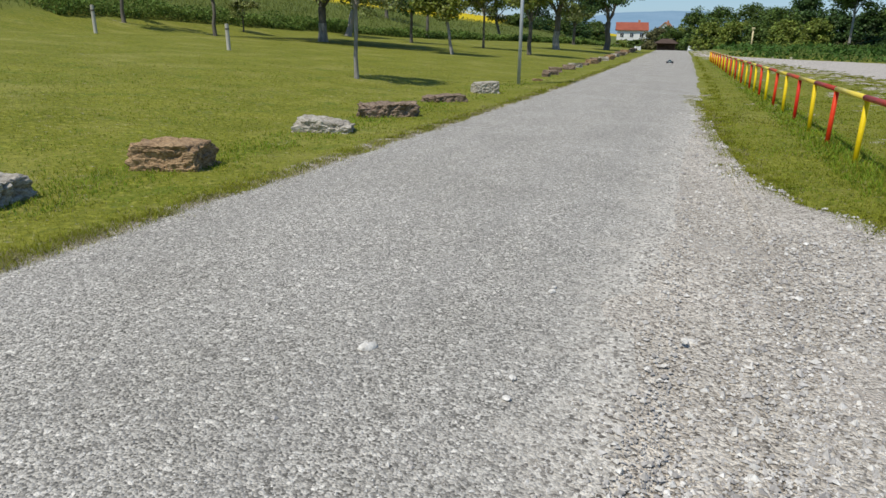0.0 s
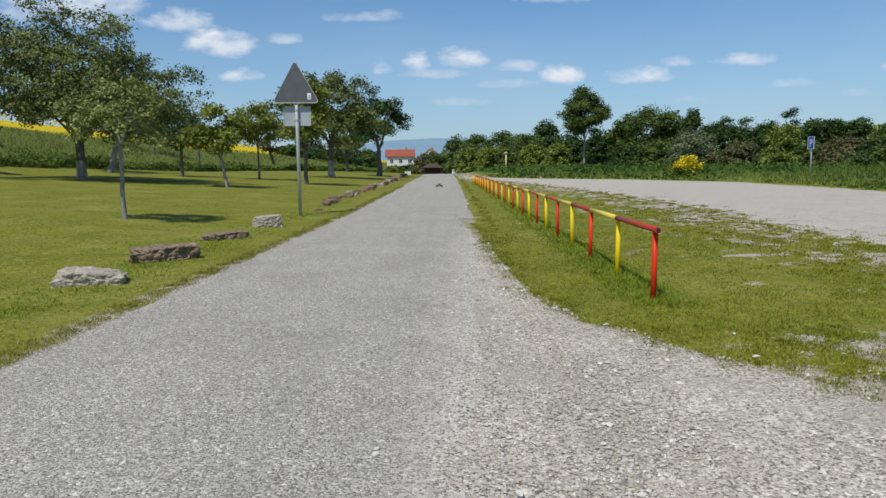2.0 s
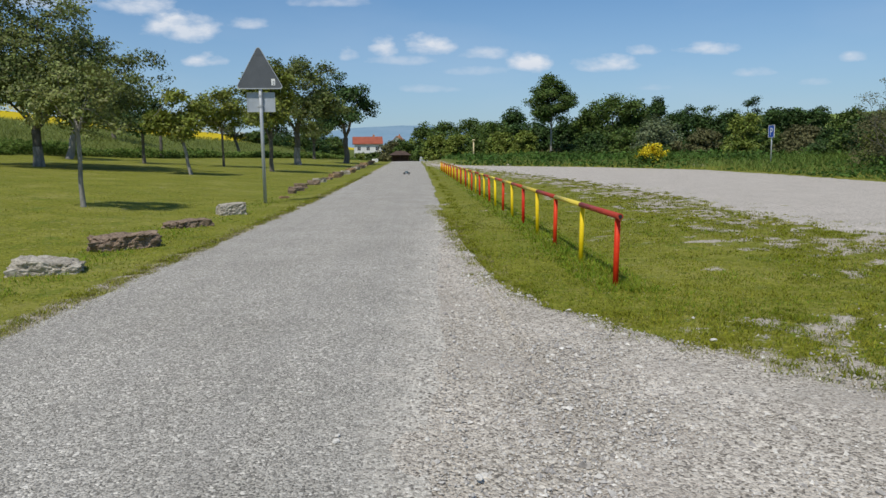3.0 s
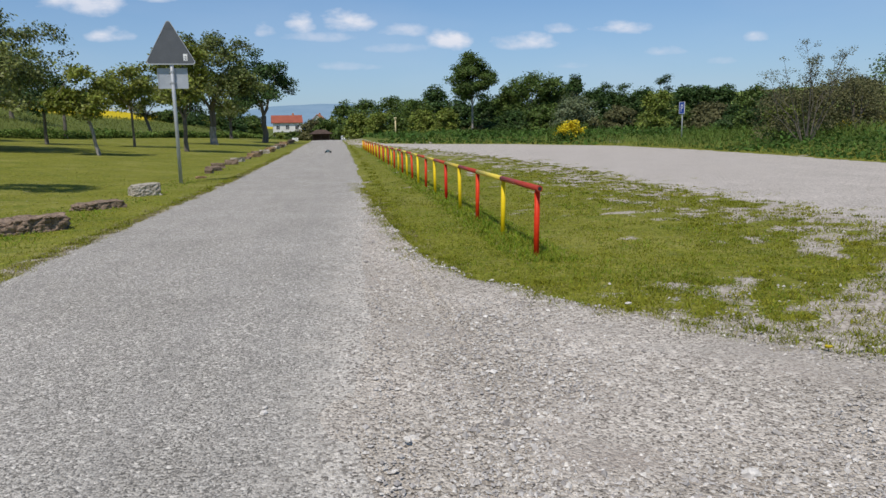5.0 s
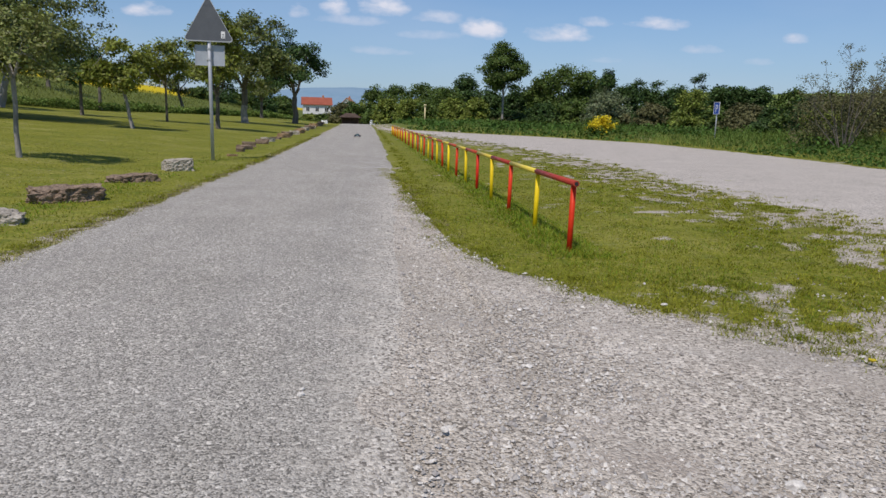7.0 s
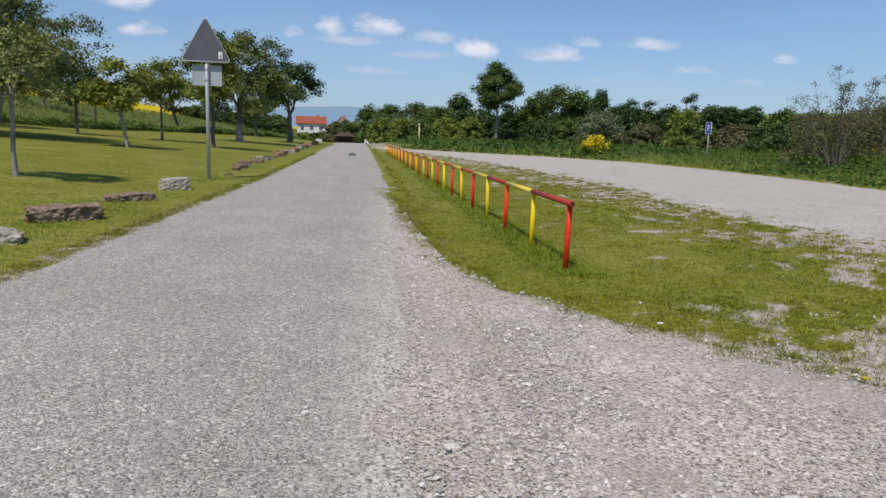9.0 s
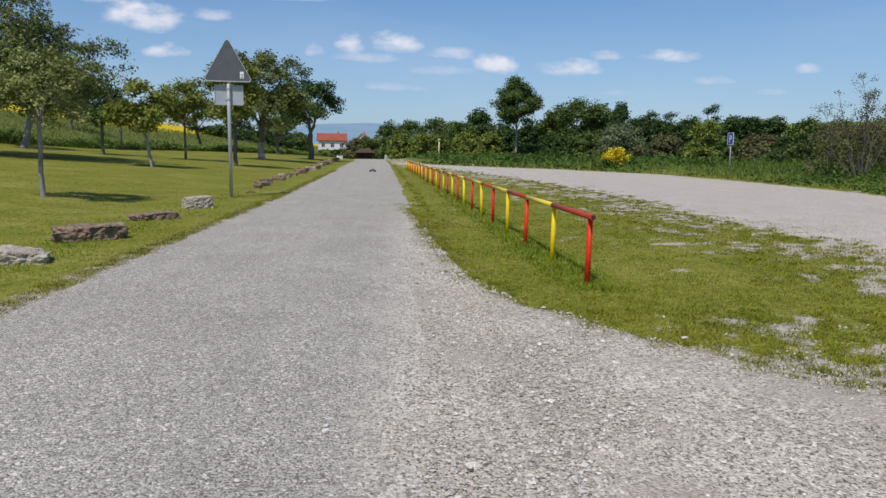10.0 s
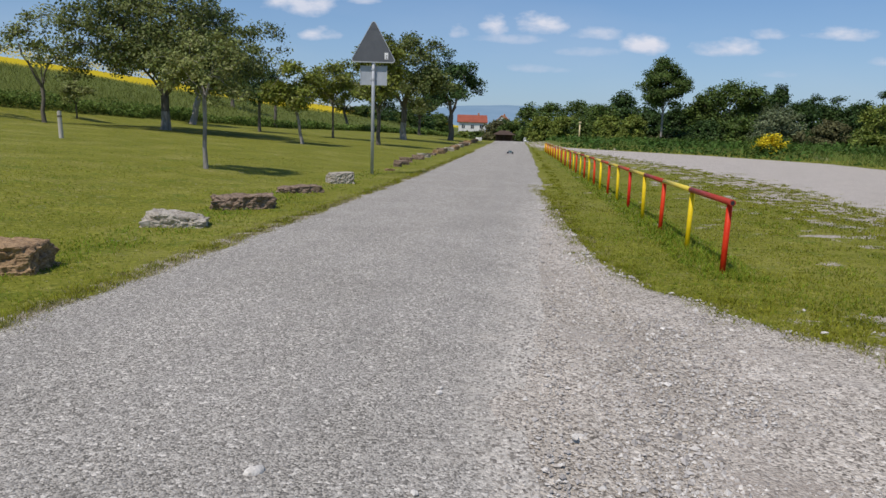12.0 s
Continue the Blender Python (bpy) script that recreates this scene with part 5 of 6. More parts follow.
def make_car():
    root = thing("radio_controlled_car", pose(-0.40, 36.0, 0.026, 0, 0, -4), "small teal radio-controlled truck with black tyres on the lane", "toy car")
    hw = 0.125
    for x in (-hw, hw):
        for y in (-0.14, 0.15):
            wheel(root, x, y, 0.048, 0.055)
    body = bmesh.new()
    sections = [(-0.20, 0.055, 0.07, 0.115), (-0.15, 0.075, 0.065, 0.135), (-0.08, 0.080, 0.06, 0.150), (-0.02, 0.074, 0.06, 0.152), (0.06, 0.070, 0.06, 0.120), (0.16, 0.062, 0.06, 0.100), (0.21, 0.045, 0.06, 0.078)]
    rings = []
    for y, w, z0, z1 in sections:
        rings.append([body.verts.new(p) for p in ((-w, y, z0), (-w * 1.05, y, (z0 + z1) / 2), (-w * 0.72, y, z1), (0, y, z1 + 0.006), (w * 0.72, y, z1), (w * 1.05, y, (z0 + z1) / 2), (w, y, z0))])
    for a, b in zip(rings, rings[1:]):
        for k in range(6):
            body.faces.new((a[k], a[k + 1], b[k + 1], b[k]))
        body.faces.new((a[6], a[0], b[0], b[6]))
    body.faces.new(rings[0]), body.faces.new(rings[-1][::-1])
    bmesh.ops.recalc_face_normals(body, faces=body.faces[:])
    bmesh.ops.subdivide_edges(body, edges=body.edges[:], cuts=1, smooth=0.6)
    shell = part("body_shell", body, M_TEAL, root, "glossy teal body shell", smooth=True)
    glass = bmesh.new()
    box(glass, -0.05, 0.05, -0.196, -0.175, 0.118, 0.136, 0.003)
    part("rear_window", glass, M_GLASS, shell)
    part("decal", box(bmesh.new(), -0.052, 0.052, -0.207, -0.198, 0.086, 0.098, 0.001), M_WHITE, shell, "pale stripe on the tail")
    part("chassis", box(bmesh.new(), -0.045, 0.045, -0.19, 0.20, 0.035, 0.058, 0.006), M_PLASTIC, root)
    part("bumper", box(bmesh.new(), -0.06, 0.06, 0.205, 0.235, 0.035, 0.055, 0.008), M_PLASTIC, root)
    for y in (-0.14, 0.15):
        part("axle", rod(bmesh.new(), (-hw + 0.02, y, 0.048), (hw - 0.02, y, 0.048), 0.006), M_VIOLET, root, "violet anodised axle")
        for s in (-1, 1):
            part("damper", rod(bmesh.new(), (s * 0.045, y, 0.10), (s * 0.085, y, 0.05), 0.009), M_CHROME, root, "bright spring damper")
    part("gearbox", box(bmesh.new(), -0.022, 0.022, -0.215, -0.185, 0.035, 0.068, 0.005), M_CHROME, root, "bright metal gearbox")
    w = bmesh.new()
    box(w, -0.07, 0.07, -0.235, -0.19, 0.150, 0.156, 0.002)
    wing = part("wing", w, M_PLASTIC, root, "black rear wing")
    for s in (-1, 1):
        part("wing_stay", rod(bmesh.new(), (s * 0.03, -0.18, 0.10), (s * 0.035, -0.21, 0.150), 0.004), M_PLASTIC, wing)


make_car()


# ---- end of the lane: shelter, parked car, houses ----
def make_shelter():
    x, y = -3.2, 146
    z = ground_at(x, y)
    root = thing("wooden_shelter", pose(x, y, z), "dark wooden shelter with a low hipped roof at the lane's end", "shelter")
    for sx in (-1.6, 0, 1.6):
        for sy in (-1.2, 1.2):
            part("post", box(bmesh.new(), sx - .08, sx + .08, sy - .08, sy + .08, 0, 2.15, 0.01), M_WOOD, root)
    part("rear_wall", box(bmesh.new(), -1.7, 1.7, 1.26, 1.32, 0.1, 2.1), M_WOOD, root)
    roof = bmesh.new()
    lo = [roof.verts.new(p) for p in ((-2.3, -1.8, 2.1), (2.3, -1.8, 2.1), (2.3, 1.8, 2.1), (-2.3, 1.8, 2.1))]
    hi = [roof.verts.new(p) for p in ((-0.9, 0, 2.95), (0.9, 0, 2.95))]
    for f in ((lo[0], lo[1], hi[1], hi[0]), (lo[2], lo[3], hi[0], hi[1]), (lo[1], lo[2], hi[1]), (lo[3], lo[0], hi[0]), lo[::-1]):
        roof.faces.new(f)
    bmesh.ops.recalc_face_normals(roof, faces=roof.faces[:])
    part("roof", roof, M_WOOD, root, "dark brown hipped roof")
    part("bench", box(bmesh.new(), -1.4, 1.4, 0.7, 1.15, 0.40, 0.46, 0.01), M_WOOD, root)
    part("table", box(bmesh.new(), -0.9, 0.9, -0.5, 0.3, 0.70, 0.77, 0.01), M_WOOD, root)


make_shelter()


def make_parked_car():
    x, y = 1.9, 138
    root = thing("parked_car", pose(x, y, ground_at(x, y), 0, 0, 80), "silver estate car parked at the lane's end", "car")
    bm = prism(bmesh.new(), [(-2.1, .35), (2.15, .35), (2.2, .75), (1.15, .98), (0.45, 1.5), (-1.5, 1.52), (-2.1, 1.0)], -0.85, 0.85)
    bmesh.ops.bevel(bm, geom=bm.edges[:], offset=0.08, segments=2, affect="EDGES")
    body = part("body", bm, M_SILVER, root)
    for s in (-1, 1):
        part("side_window", prism(bmesh.new(), [(-1.45, 1.02), (0.95, 1.02), (0.40, 1.42), (-1.35, 1.44)], s * 0.852 - .008, s * 0.852 + .008), M_GLASS, body)
    for wx in (-1.35, 1.4):
        for s in (-0.8, 0.8):
            t = part("tyre", rod(bmesh.new(), (wx, s - 0.1, 0.32), (wx, s + 0.1, 0.32), 0.32, n=20), M_RUBBER, root)
            part("rim", rod(bmesh.new(), (wx, s * 1.13 - 0.02, 0.32), (wx, s * 1.13 + 0.02, 0.32), 0.2, n=14), M_CHROME, t)


make_parked_car()


def house(x, y, z, w, d, wall_h, roof_h, turn, tiles, label, chimney=True):
    root = thing("house", pose(x, y, z, 0, 0, turn), label, "house")
    t = 0.3
    wb = bmesh.new()
    for a in ((-w / 2, w / 2, -d / 2, -d / 2 + t), (-w / 2, w / 2, d / 2 - t, d / 2), (-w / 2, -w / 2 + t, -d / 2 + t, d / 2 - t), (w / 2 - t, w / 2, -d / 2 + t, d / 2 - t)):
        box(wb, a[0], a[1], a[2], a[3], 0, wall_h)
    for s in (-1, 1):
        prism_out = [(-d / 2, wall_h), (d / 2, wall_h), (0, wall_h + roof_h)]
        f = [wb.verts.new((s * (w / 2 - t / 2 - k * t / 2), p, q)) for k in (-1, 1) for p, q in prism_out]
        wb.faces.new(f[:3]), wb.faces.new(f[3:][::-1])
        for i in range(3):
            wb.faces.new((f[i], f[3 + i], f[3 + (i + 1) % 3], f[(i + 1) % 3]))
    part("wall", wb, M_PLASTER, root)
    rb = bmesh.new()
    e = 0.5
    for s in (-1, 1):
        p = [(-w / 2 - e, s * (d / 2 + e), wall_h - e * roof_h / (d / 2)), (w / 2 + e, s * (d / 2 + e), wall_h - e * roof_h / (d / 2)), (w / 2 + e, 0, wall_h + roof_h), (-w / 2 - e, 0, wall_h + roof_h)]
        lo, hi = [rb.verts.new(q) for q in p], [rb.verts.new((q[0], q[1], q[2] + 0.18)) for q in p]
        rb.faces.new(lo), rb.faces.new(hi)
        for i in range(4):
            rb.faces.new((lo[i], lo[(i + 1) % 4], hi[(i + 1) % 4], hi[i]))
    bmesh.ops.recalc_face_normals(rb, faces=rb.faces[:])
    roof = part("roof", rb, tiles, root, "tiled gable roof")
    if chimney:
        part("chimney", box(bmesh.new(), w * .2, w * .2 + .6, -.3, .3, wall_h + roof_h * .6, wall_h + roof_h + .8), M_TILE_OLD, roof)
    n = max(2, int(w / 2.6))
    for fl in range(max(1, int(wall_h / 2.7))):
        for i in range(n):
            cx = -w / 2 + (i + 0.5) * w / n
            win = part("window", box(bmesh.new(), cx - .5, cx + .5, -d / 2 - .03, -d / 2 + .02, 1.0 + fl * 2.7, 2.2 + fl * 2.7), M_GLASS, root)
            fr = bmesh.new()
            for x0, x1, z0, z1 in ((-.58, -.5, .92, 2.28), (.5, .58, .92, 2.28), (-.5, .5, .92, 1.0), (-.5, .5, 2.2, 2.28), (-.03, .03, 1.0, 2.2)):
                box(fr, cx + x0, cx + x1, -d / 2 - .06, -d / 2 - .005, z0 + fl * 2.7, z1 + fl * 2.7)
            part("frame", fr, M_WHITE, win)


house(-15.6, 230, -1.2, 8.6, 7, 5.9, 2.0, 6, M_TILE, "white plastered house with red tiled roof behind trees")
house(-7.0, 290, -1.2, 7, 8, 5.6, 4.0, 80, M_TILE_OLD, "small gabled house with weathered orange roof")
for i, (az, D, hh, rr, kd) in enumerate([(-6.6, 215, 5.0, 3.5, "hedge"), (-4.4, 205, 1.2, 3.0, "lime"), (-3.3, 200, 1.6, 3.0, "hedge"), (-2.0, 190, 4.6, 3.6, "brown"), (-0.9, 185, 4.4, 3.6, "hedge"), (0.1, 195, 6.0, 3.8, "lime"), (-1.4, 240, 6.5, 4, "dark"),
                                          (-8.2, 200, 6.4, 5, "hedge"), (-11, 190, 7, 5, "dark")]):
    a = radians(az)
    bush(D * math.sin(a), D * math.cos(a), hh + 0.8, rr, kd, "garden tree beside the village houses", 200 + i, 0.27, clumps=90, per=34, name="garden_tree", category="tree")


for i, (az, D, el, wide) in enumerate([(-12.5, 165, 1.9, 1.2), (-10.9, 172, 1.5, 1.1), (-9.3, 180, 1.6, 1.1), (-7.8, 178, 1.3, 1.0), (-6.5, 185, 1.2, 0.9)]):
    a = radians(az)
    x, y = D * math.sin(a), D * math.cos(a)
    bush(x, y, 1.0 + D * math.tan(radians(el)) - ground_at(x, y), D * radians(wide), "dark" if i % 2 else "hedge", "dense green tree at the meadow's far end", 230 + i, 0.25, clumps=90, per=26, name="garden_tree", category="tree")


# ---- broom bush ----
def broom(x, y, label, r, tall, seed):
    gen = np.random.RandomState(seed)
    root = thing("broom_bush", pose(x, y, ground_at(x, y)), label, "bush")
    pts = gen.normal(0, 1, (70, 3)) * np.array([r * .5, r * .5, tall * .2]) + np.array([0, 0, tall * .65])
    V, F = leaves(pts, 26, 0.16, 0.09, gen)
    V[:, 2] = np.maximum(V[:, 2], 0.05)
    mesh_np("blossom", V, F, M_BROOM, root)
    low = gen.normal(0, 1, (60, 3)) * np.array([r * .5, r * .5, tall * .15]) + np.array([0, 0, tall * .3])
    V, F = leaves(low, 24, 0.16, 0.09, gen)
    V[:, 2] = np.maximum(V[:, 2], 0.0)
    mesh_np("foliage", V, F, M_NETTLE, root)


a = radians(18.7)
broom(49 * math.sin(a), 49 * math.cos(a), "broom bush in bright yellow flower on the verge", 0.62, 1.0, 5)
broom(24.5, 28.6, "low patch of yellow flowers beside the shrub", 2.6, 0.75, 6)


# ---- grass, weeds, stones ----
def blades(name, x, y, z, tall, wide, lean, material, gen, label, bend=0.35):
    """One narrow bent blade of two faces per spot."""
    n = len(x)
    a = gen.uniform(0, 2 * math.pi, n)
    d = np.stack([np.cos(a), np.sin(a), np.zeros(n)], 1)
    s = np.stack([-np.sin(a), np.cos(a), np.zeros(n)], 1)
    base = np.stack([x, y, z], 1)
    tip = base + d * (lean * tall)[:, None] + np.array([0, 0, 1.0]) * tall[:, None]
    half = base + d * (lean * tall * bend)[:, None] + np.array([0, 0, 0.55]) * tall[:, None]
    w = (wide / 2)[:, None]
    V = np.stack([base - s * w, base + s * w, half + s * w * 0.8, half - s * w * 0.8, tip], 1).reshape(-1, 3)
    i = np.arange(n)[:, None] * 5
    F = np.concatenate([i + np.array([[0, 1, 2]]), i + np.array([[0, 2, 3]]), i + np.array([[3, 2, 4]])])
    return tagged(mesh_np(name, V, F, material), label, "grass", kind="stuff")


def scatter(gen, n, near, far, a0, a1, eye=(0.2, 0.0)):
    """Spots in a fan of azimuths whose density falls off with the square of the distance."""
    d = near * (far / near) ** gen.rand(n)
    a = np.radians(gen.uniform(a0, a1, n))
    return eye[0] + d * np.sin(a), eye[1] + d * np.cos(a), d


def make_lawn():
    gen = np.random.RandomState(3)
    for a0, a1, n in ((-68, -2, 150000), (0, 62, 340000)):
        x, y, d = scatter(gen, n, 2.2, 75, a0, a1)
        g = on_gravel(x, y)
        far = np.interp(y, [k[0] for k in LOT_FAR], [k[1] for k in LOT_FAR])
        ok = (gen.rand(n) < np.where(x < -1, smooth_np(0.06, -0.05, g), smooth_np(0.10, -0.16, g))) & (x > meadow_edge(y)) & (x < far + 1)
        ok &= gen.rand(n) > bareness(x, y) * 0.97
        tuft = 0.45 * value_noise(x, y, 2.3, 51) + 0.55 * value_noise(x, y, 9, 52)
        ok &= gen.rand(n) < 0.30 + 1.1 * tuft
        x, y, d, tuft = x[ok], y[ok], d[ok], tuft[ok]
        m = len(x)
        edge = smooth_np(-0.5, 0.0, on_gravel(x, y))
        # taller round the stones and posts, and along the mown strip by the lane
        spot = smooth_np(0.5, 0.1, np.abs(x + 3.3)) * (y < 90) * 0.35 + smooth_np(0.34, 0.05, np.abs(x - 1.66)) * (y > 5) * (y < 46) * 1.0
        tall = (0.010 + 0.030 * tuft ** 1.5 * gen.rand(m) + 0.045 * spot * gen.rand(m)) * (1 - 0.2 * edge) * np.where(x < -4.0, 0.85, 1.0) * np.clip(11 / d, 0.4, 1.0)
        wide = 0.0034 * np.clip(d / 4, 0.8, 9)
        blades("lawn_grass", x, y, height(x, y) - 0.004, tall, wide, gen.uniform(0.4, 2.2, m), M_GRASS, gen, "short mown green grass")
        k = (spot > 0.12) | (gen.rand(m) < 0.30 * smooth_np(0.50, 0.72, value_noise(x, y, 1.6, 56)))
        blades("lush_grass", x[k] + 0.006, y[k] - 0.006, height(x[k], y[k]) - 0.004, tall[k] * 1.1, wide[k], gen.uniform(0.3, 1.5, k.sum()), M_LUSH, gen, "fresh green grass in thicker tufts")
        k = gen.rand(m) < 0.05 + 0.10 * edge + 0.30 * smooth_np(0.5, 0.85, value_noise(x, y, 0.6, 55)) + 0.24 * smooth_np(2.6, 4.8, x)
        blades("dry_grass", x[k] + 0.01, y[k], height(x[k], y[k]) - 0.004, tall[k] * 0.8, wide[k], gen.uniform(0.5, 2.0, k.sum()), M_DRY, gen, "dry straw among the grass")


make_lawn()


def edge_tufts(name, line, near, far, count, side, deep, material, per, tall, gen, label, flip=False):
    """Ragged tufts along a border given as (along, across) stations; flip: stations are (x, y)."""
    v = near * (far / near) ** gen.rand(count)
    if flip:
        px, py = np.array([k[0] for k in line]), np.array([k[1] for k in line])
        run = np.concatenate([[0], np.cumsum(np.hypot(np.diff(px), np.diff(py)))])
        u = gen.rand(count) ** 0.8 * run[-1]
        cx, cy = np.interp(u, run, px), np.interp(u, run, py)
        off = gen.normal(side, deep, count)
        cx, cy = cx + off * 0.6, cy + off * 0.8
    else:
        cy = v
        cx = np.interp(v, [k[0] for k in line], [k[1] for k in line]) + gen.normal(side, deep, count)
    d = np.repeat(np.hypot(cx, cy), per)
    r = np.repeat(gen.uniform(0.015, 0.075, count), per)
    x = np.repeat(cx, per) + gen.normal(0, 1, count * per) * r
    y = np.repeat(cy, per) + gen.normal(0, 1, count * per) * r
    t = np.repeat(gen.uniform(0.5, 1.2, count), per) * gen.uniform(0.4, 1.0, count * per) * tall
    blades(name, x, y, height(x, y) + 0.004, t, 0.0036 * np.clip(d / 4, 0.8, 6), gen.uniform(0.4, 1.8, count * per), material, gen, label)


def make_edges():
    gen = np.random.RandomState(44)
    edge_tufts("edge_grass", APRON, 1, 2, 520, 0.02, 0.13, M_GRASS, 26, 0.026, gen, "ragged grass tufts along the gravel entry", True)
    edge_tufts("edge_straw", APRON, 1, 2, 380, -0.02, 0.12, M_DRY, 14, 0.02, gen, "dry straw along the gravel entry", True)
    edge_tufts("edge_grass", ROAD_L, 1.5, 40, 520, -0.03, 0.045, M_GRASS, 24, 0.038, gen, "grass tufts overhanging the lane's edge")
    edge_tufts("edge_straw", ROAD_L, 1.5, 40, 700, 0.0, 0.06, M_DRY, 20, 0.026, gen, "dry straw and litter along the lane's edge")
    edge_tufts("edge_grass", ROAD_R, 9, 60, 160, 0.26, 0.07, M_GRASS, 24, 0.03, gen, "grass tufts beside the lane")
    edge_tufts("edge_grass", LOT_NEAR, 4.5, 48, 480, -0.1, 0.45, M_GRASS, 26, 0.035, gen, "weeds creeping into the gravel")
    edge_tufts("edge_grass", LOT_NEAR, 2.4, 16, 520, -1.2, 0.8, M_GRASS, 20, 0.026, gen, "weed tufts in the stony grass")
    edge_tufts("edge_straw", LOT_NEAR, 4.5, 48, 420, -0.6, 0.6, M_DRY, 16, 0.022, gen, "dry weeds at the gravel's edge")


def make_weeds():
    """Tufts standing in the stony ground by the lot and apron."""
    gen = np.random.RandomState(8)
    cx, cy, d = scatter(gen, 2800, 2.3, 40, 0, 62)
    g = on_gravel(cx, cy)
    ok = (g > -2.2) & (g < 0.55) & (cx > 0.6) & (gen.rand(2800) < np.exp(-np.maximum(g, 0) * 4.5)) & ((cy < 4.4) | (cx > 3.6))
    cx, cy, d = cx[ok], cy[ok], d[ok]
    n = 30
    r = np.repeat(gen.uniform(0.02, 0.075, len(cx)), n)
    x = np.repeat(cx, n) + gen.normal(0, 1, len(r)) * r
    y = np.repeat(cy, n) + gen.normal(0, 1, len(r)) * r
    dd = np.repeat(d, n)
    blades("weeds", x, y, height(x, y), gen.uniform(0.008, 0.028, len(x)), 0.006 * np.clip(dd / 4, 1, 5), gen.uniform(0.6, 2.4, len(x)), M_GRASS, gen, "low weeds and grass tufts in the gravel")


make_weeds()
make_edges()


def make_meadow():
    gen = np.random.RandomState(12)
    n = 130000
    x, y, d = scatter(gen, n, 22, 210, -66, -3)
    brink = meadow_edge(y) + 0.9 * (value_noise(x, y, 0.4, 60) - 0.5)
    ok = (x < brink) & (x > crop_edge(y) - 1)
    x, y, d, brink = x[ok], y[ok], d[ok], brink[ok]
    m = len(x)
    tall = (0.22 + 0.30 * value_noise(x, y, 0.22, 61)) * gen.uniform(0.5, 1.15, m)
    inner = x < brink - 1.1 * gen.rand(m)
    x0, y0, d0, t0 = x[inner], y[inner], d[inner], tall[inner]
    blades("meadow_grass", x0, y0, height(x0, y0) - 0.02, t0, 0.012 * np.clip(d0 / 25, 1, 6), gen.uniform(0.6, 2.2, len(x0)), M_MEADOW, gen, "tall uncut meadow grass on the slope")
    # a dark bank of rank weeds where the mower stops
    v = np.sort(24 * (150 / 24) ** gen.rand(34000))
    u = meadow_edge(v) + 0.5 * (value_noise(v, v * 0, 0.6, 65) - 0.5) - 1.9 * gen.rand(len(v)) ** 1.3
    lump = 0.22 + 0.60 * value_noise(u, v, 0.55, 66)
    c = np.stack([u, v, height(u, v) + lump * gen.rand(len(v)) ** 0.7], 1)
    V, F = leaves(c, 1, 0.05, 0.075, gen)
    V = (V.reshape(-1, 4, 3) - c[:, None]) * np.clip(np.hypot(u, v) / 40, 0.9, 3)[:, None, None] + c[:, None]
    tagged(mesh_np("rank_weeds", V.reshape(-1, 3), F, M_VERGE), "dark rank weeds where the mown lawn ends", "weeds", kind="stuff")
    x, y, d = scatter(gen, 60000, 45, 420, -64, -3)
    ok = (x < crop_edge(y) + 1.5 * (value_noise(x, y, 0.3, 62) - 0.5)) & (x > -66)
    x, y, d = x[ok], y[ok], d[ok]
    m = len(x)
    c = np.stack([x, y, height(x, y) + gen.uniform(0.6, 1.15, m)], 1)
    V, F = leaves(c, 1, 0.05, 0.10, gen)
    ob = mesh_np("rape_blossom", V, F, M_RAPE)
    tagged(ob, "bright yellow flowering rape crop", "crop", kind="stuff")


make_meadow()


def make_verge():
    """Rank grass and nettles along the far side of the lot."""
    gen = np.random.RandomState(14)
    n = 150000
    x, y, d = scatter(gen, n, 17, 150, 0.5, 62)
    far = np.interp(y, [k[0] for k in LOT_FAR], [k[1] for k in LOT_FAR])
    g = x - far
    ok = (g > 0.1 + 0.5 * value_noise(x, y, 0.9, 70)) & (g < 34)
    ok &= ~((y > 66) & (g < 3.2))
    x, y, d, g = x[ok], y[ok], d[ok], g[ok]
    m = len(x)
    tall = (0.05 + 0.12 * smooth_np(0.1, 0.9, g) + 0.42 * smooth_np(0.5, 3.0, g) * (0.35 + value_noise(x, y, 0.5, 71))) * gen.uniform(0.5, 1.15, m)
    k = value_noise(x, y, 0.35, 72) + gen.normal(0, 0.14, m) > 0.58
    blades("verge_grass", x[k], y[k], height(x[k], y[k]) - 0.02, tall[k], 0.013 * np.clip(d[k] / 18, 1, 7), gen.uniform(0.4, 1.7, k.sum()), M_VERGE, gen, "tall rank grass on the verge")
    k = ~k
    c = np.stack([x[k], y[k], height(x[k], y[k]) + tall[k] * gen.uniform(0.1, 0.85, k.sum())], 1)
    V, F = leaves(c, 1, 0.04, 0.058, gen)
    V = (V.reshape(-1, 4, 3) - c[:, None]) * np.clip(d[k] / 22, 1, 5)[:, None, None] + c[:, None]
    tagged(mesh_np("verge_weeds", V.reshape(-1, 3), F, M_NETTLE), "dark nettles and weeds on the verge", "weeds", kind="stuff")


make_verge()


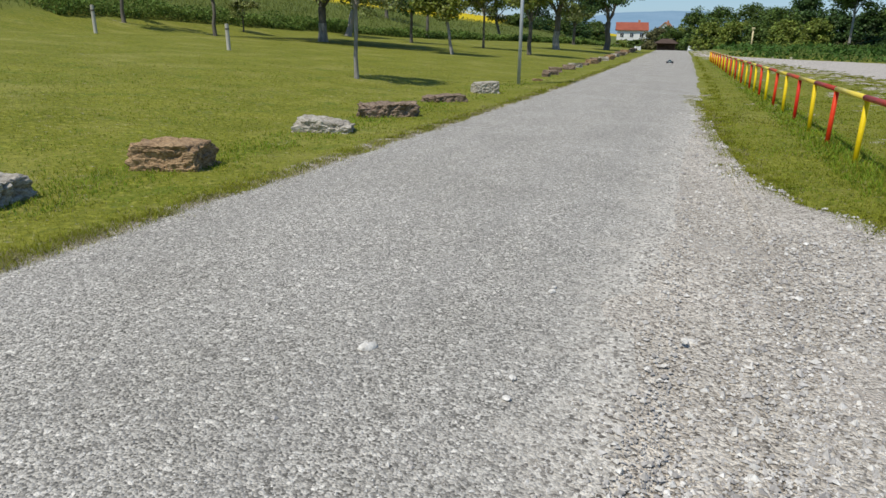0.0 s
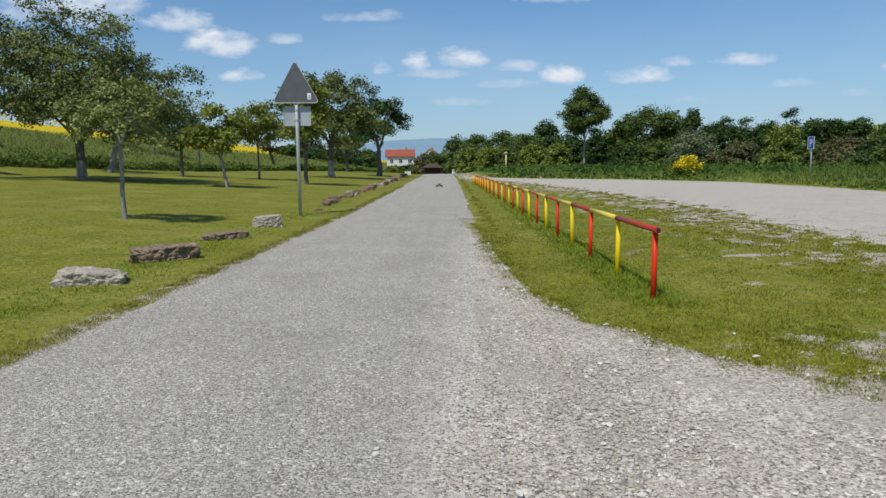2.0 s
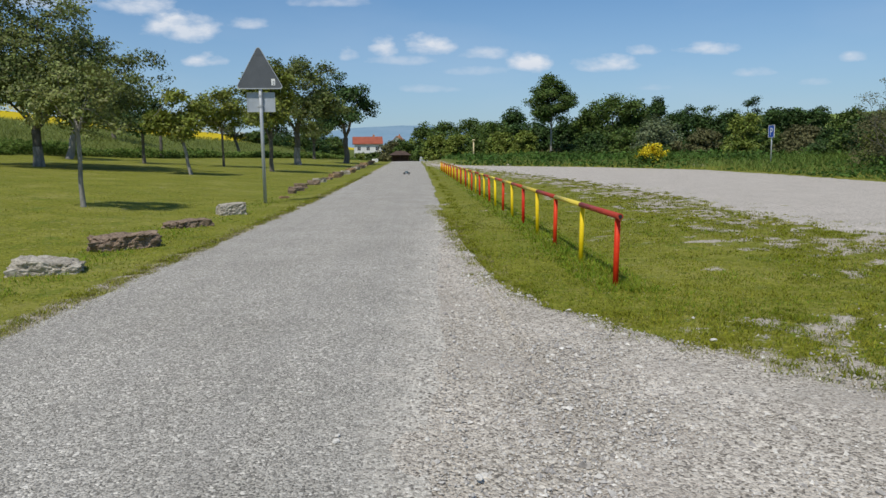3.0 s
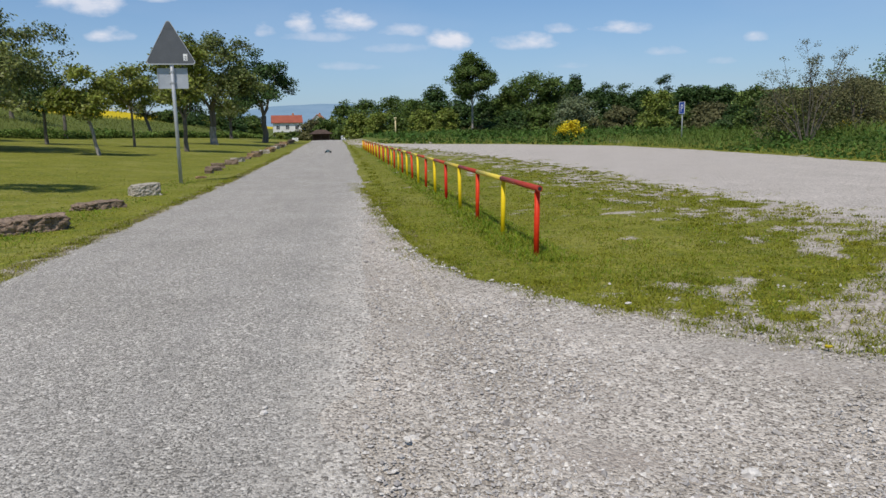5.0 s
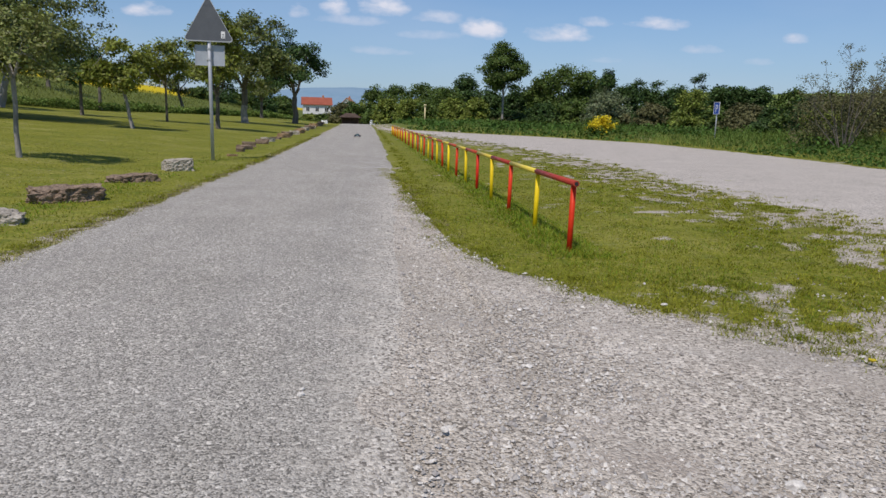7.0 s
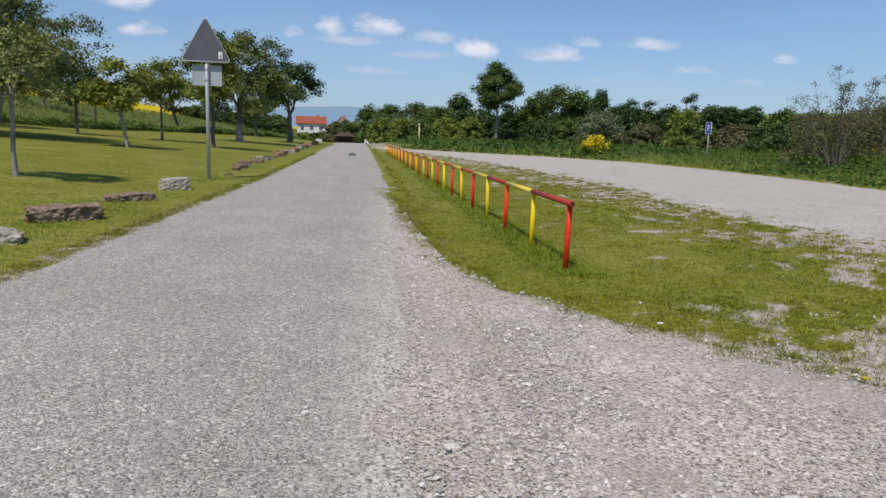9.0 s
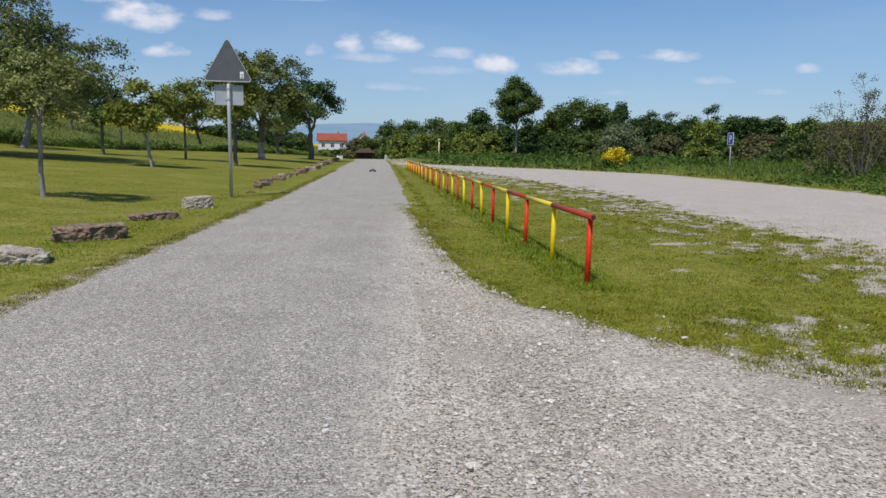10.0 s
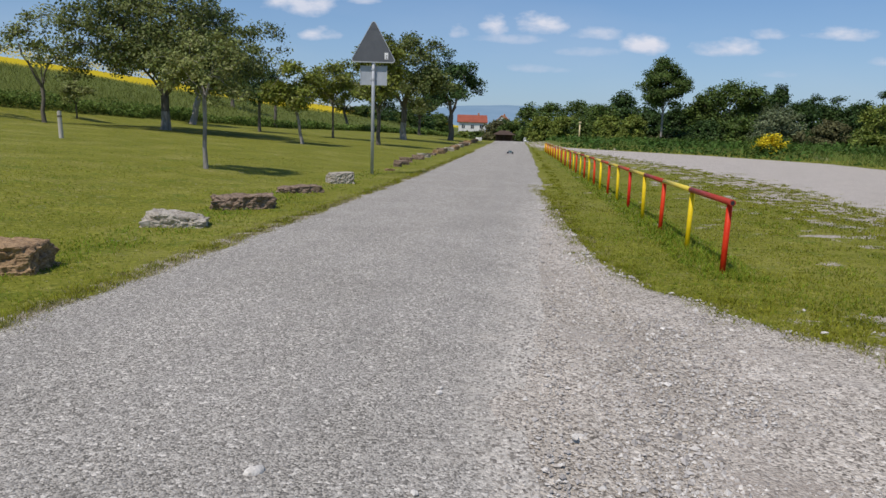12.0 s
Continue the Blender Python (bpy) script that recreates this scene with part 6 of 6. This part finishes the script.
def stone_cloud(name, x, y, z, size, gen, material, label):
    """Angular little stones: squashed, jittered octahedra."""
    n = len(x)
    base = np.array([(1, 0, 0), (0, 1, 0), (-1, 0, 0), (0, -1, 0), (0, 0, 0.75), (0, 0, -0.5)], float)
    a = gen.uniform(0, 2 * math.pi, n)
    P = base[None] * gen.uniform(0.55, 1.15, (n, 6, 1)) + gen.normal(0, 0.16, (n, 6, 3))
    P[:, :, 1] *= gen.uniform(0.65, 1.0, (n, 1))
    P[:, :, 2] *= gen.uniform(0.75, 1.25, (n, 1))
    c, s = np.cos(a)[:, None], np.sin(a)[:, None]
    X, Y = P[:, :, 0] * c - P[:, :, 1] * s, P[:, :, 0] * s + P[:, :, 1] * c
    V = np.stack([X, Y, P[:, :, 2]], 2) * size[:, None, None] + np.stack([x, y, z + size * 0.15], 1)[:, None, :]
    f = np.array([(0, 1, 4), (1, 2, 4), (2, 3, 4), (3, 0, 4), (1, 0, 5), (2, 1, 5), (3, 2, 5), (0, 3, 5)])
    F = (np.arange(n)[:, None, None] * 6 + f[None]).reshape(-1, 3)
    return tagged(mesh_np(name, V.reshape(-1, 3), F, material), label, "gravel", kind="stuff")


def make_gravel():
    gen = np.random.RandomState(21)
    n = 90000
    x, y, d = scatter(gen, n, 1.0, 16, -12, 62)
    rx = np.interp(y, [k[0] for k in ROAD_R], [k[1] for k in ROAD_R])
    line = np.interp(x, [k[0] for k in APRON], [k[1] for k in APRON])
    clus = value_noise(x, y, 1.3, 80) * 0.6 + value_noise(x, y, 4.0, 81) * 0.4
    ok = (x > rx - 0.35 * gen.rand(n) ** 1.5) & (y < line + 0.05) & (gen.rand(n) < 0.18 + 0.9 * (clus - 0.3) + 0.75 * np.exp(-((x - rx - 0.50) / 0.38) ** 2) * (clus > 0.35))
    x, y, d = x[ok], y[ok], d[ok]
    size = np.clip(gen.lognormal(-5.0, 0.42, len(x)), 0.003, 0.026) * np.clip(d / 4, 0.85, 1.5)
    stone_cloud("loose_gravel", x, y, np.where(x < np.interp(y, [k[0] for k in ROAD_R], [k[1] for k in ROAD_R]), 0.013, 0.008), size, gen, M_STONE, "loose crushed limestone on the entry")
    x, y, d = scatter(gen, 52000, 1.0, 14, -75, 20)
    lx = np.interp(y, [k[0] for k in ROAD_L], [k[1] for k in ROAD_L])
    rx = np.interp(y, [k[0] for k in ROAD_R], [k[1] for k in ROAD_R])
    near_edge = np.minimum(x - lx, rx - x)
    ok = (near_edge > 0.02) & (gen.rand(len(x)) < 0.45 + 0.55 * np.exp(-np.maximum(near_edge, 0) * 6))
    x, y, d, near_edge = x[ok], y[ok], d[ok], near_edge[ok]
    k = np.clip((x - np.interp(y, [q[0] for q in ROAD_L], [q[1] for q in ROAD_L])) / 2.75, 0, 1)
    size = np.clip(gen.lognormal(-5.55, 0.33, len(x)), 0.0025, 0.011) * np.clip(d / 4, 0.9, 1.4)
    stone_cloud("road_grit", x, y, 0.006 + 0.02 * (1 - (2 * k - 1) ** 2), size, gen, M_STONE, "grit and chippings scattered on the lane")
    x, y, d = scatter(gen, 9000, 3.0, 26, 10, 62)
    ok = (bareness(x, y) > 0.5) & (on_gravel(x, y) < 0.3) & (x > 0.7)
    x, y, d = x[ok], y[ok], d[ok]
    stone_cloud("stones_in_grass", x, y, height(x, y) + 0.004, np.clip(gen.lognormal(-5.0, 0.45, len(x)), 0.004, 0.02), gen, M_STONE, "pale stones showing through thin grass")


make_gravel()


def pebble(x, y, size, seed, m, label):
    bm = bmesh.new()
    bmesh.ops.create_icosphere(bm, subdivisions=2, radius=1)
    for v in bm.verts:
        k = 1 + 0.35 * noise.noise(v.co * 1.3 + Vector((seed * 5, 0, 0)))
        v.co = Vector((v.co.x * size * k, v.co.y * size * 0.75 * k, v.co.z * size * 0.5 * k))
    ob = part("pebble", bm, m)
    ob.matrix_basis = pose(x, y, 0.022 + size * 0.2 if x < 0.3 else 0.006 + size * 0.2, 0, 0, seed * 47)
    tagged(ob, label, "stone", "loose stones on the lane")


for i, (x, y, s) in enumerate([(-0.19, 2.37, .016), (0.29, 2.06, .018), (1.15, 3.19, .02), (1.7, 3.63, .02), (-0.63, 1.66, .03), (-0.17, 1.62, .014), (-0.16, 1.50, .014), (-0.93, 1.46, .014), (-0.19, 2.42, .012), (0.31, 2.10, .018), (1.24, 1.68, .028), (-0.40, 2.9, .012), (0.9, 2.5, .018)]):
    pebble(x, y, s, i + 1, M_STONE, "pale limestone pebble lying loose on the ground")


def dandelion(x, y):
    root = thing("dandelion", pose(x, y, 0.005), "small yellow dandelion in the gravel edge", "flower")
    part("stem", rod(bmesh.new(), (0, 0, 0), (0, 0, 0.02), 0.002, n=6), M_NETTLE, root)
    bm = bmesh.new()
    rod(bm, (0, 0, 0.018), (0, 0, 0.028), 0.005, 0.017, n=12)
    part("flower_head", bm, M_BROOM, root, "yellow flower head")


dandelion(2.20, 2.64)
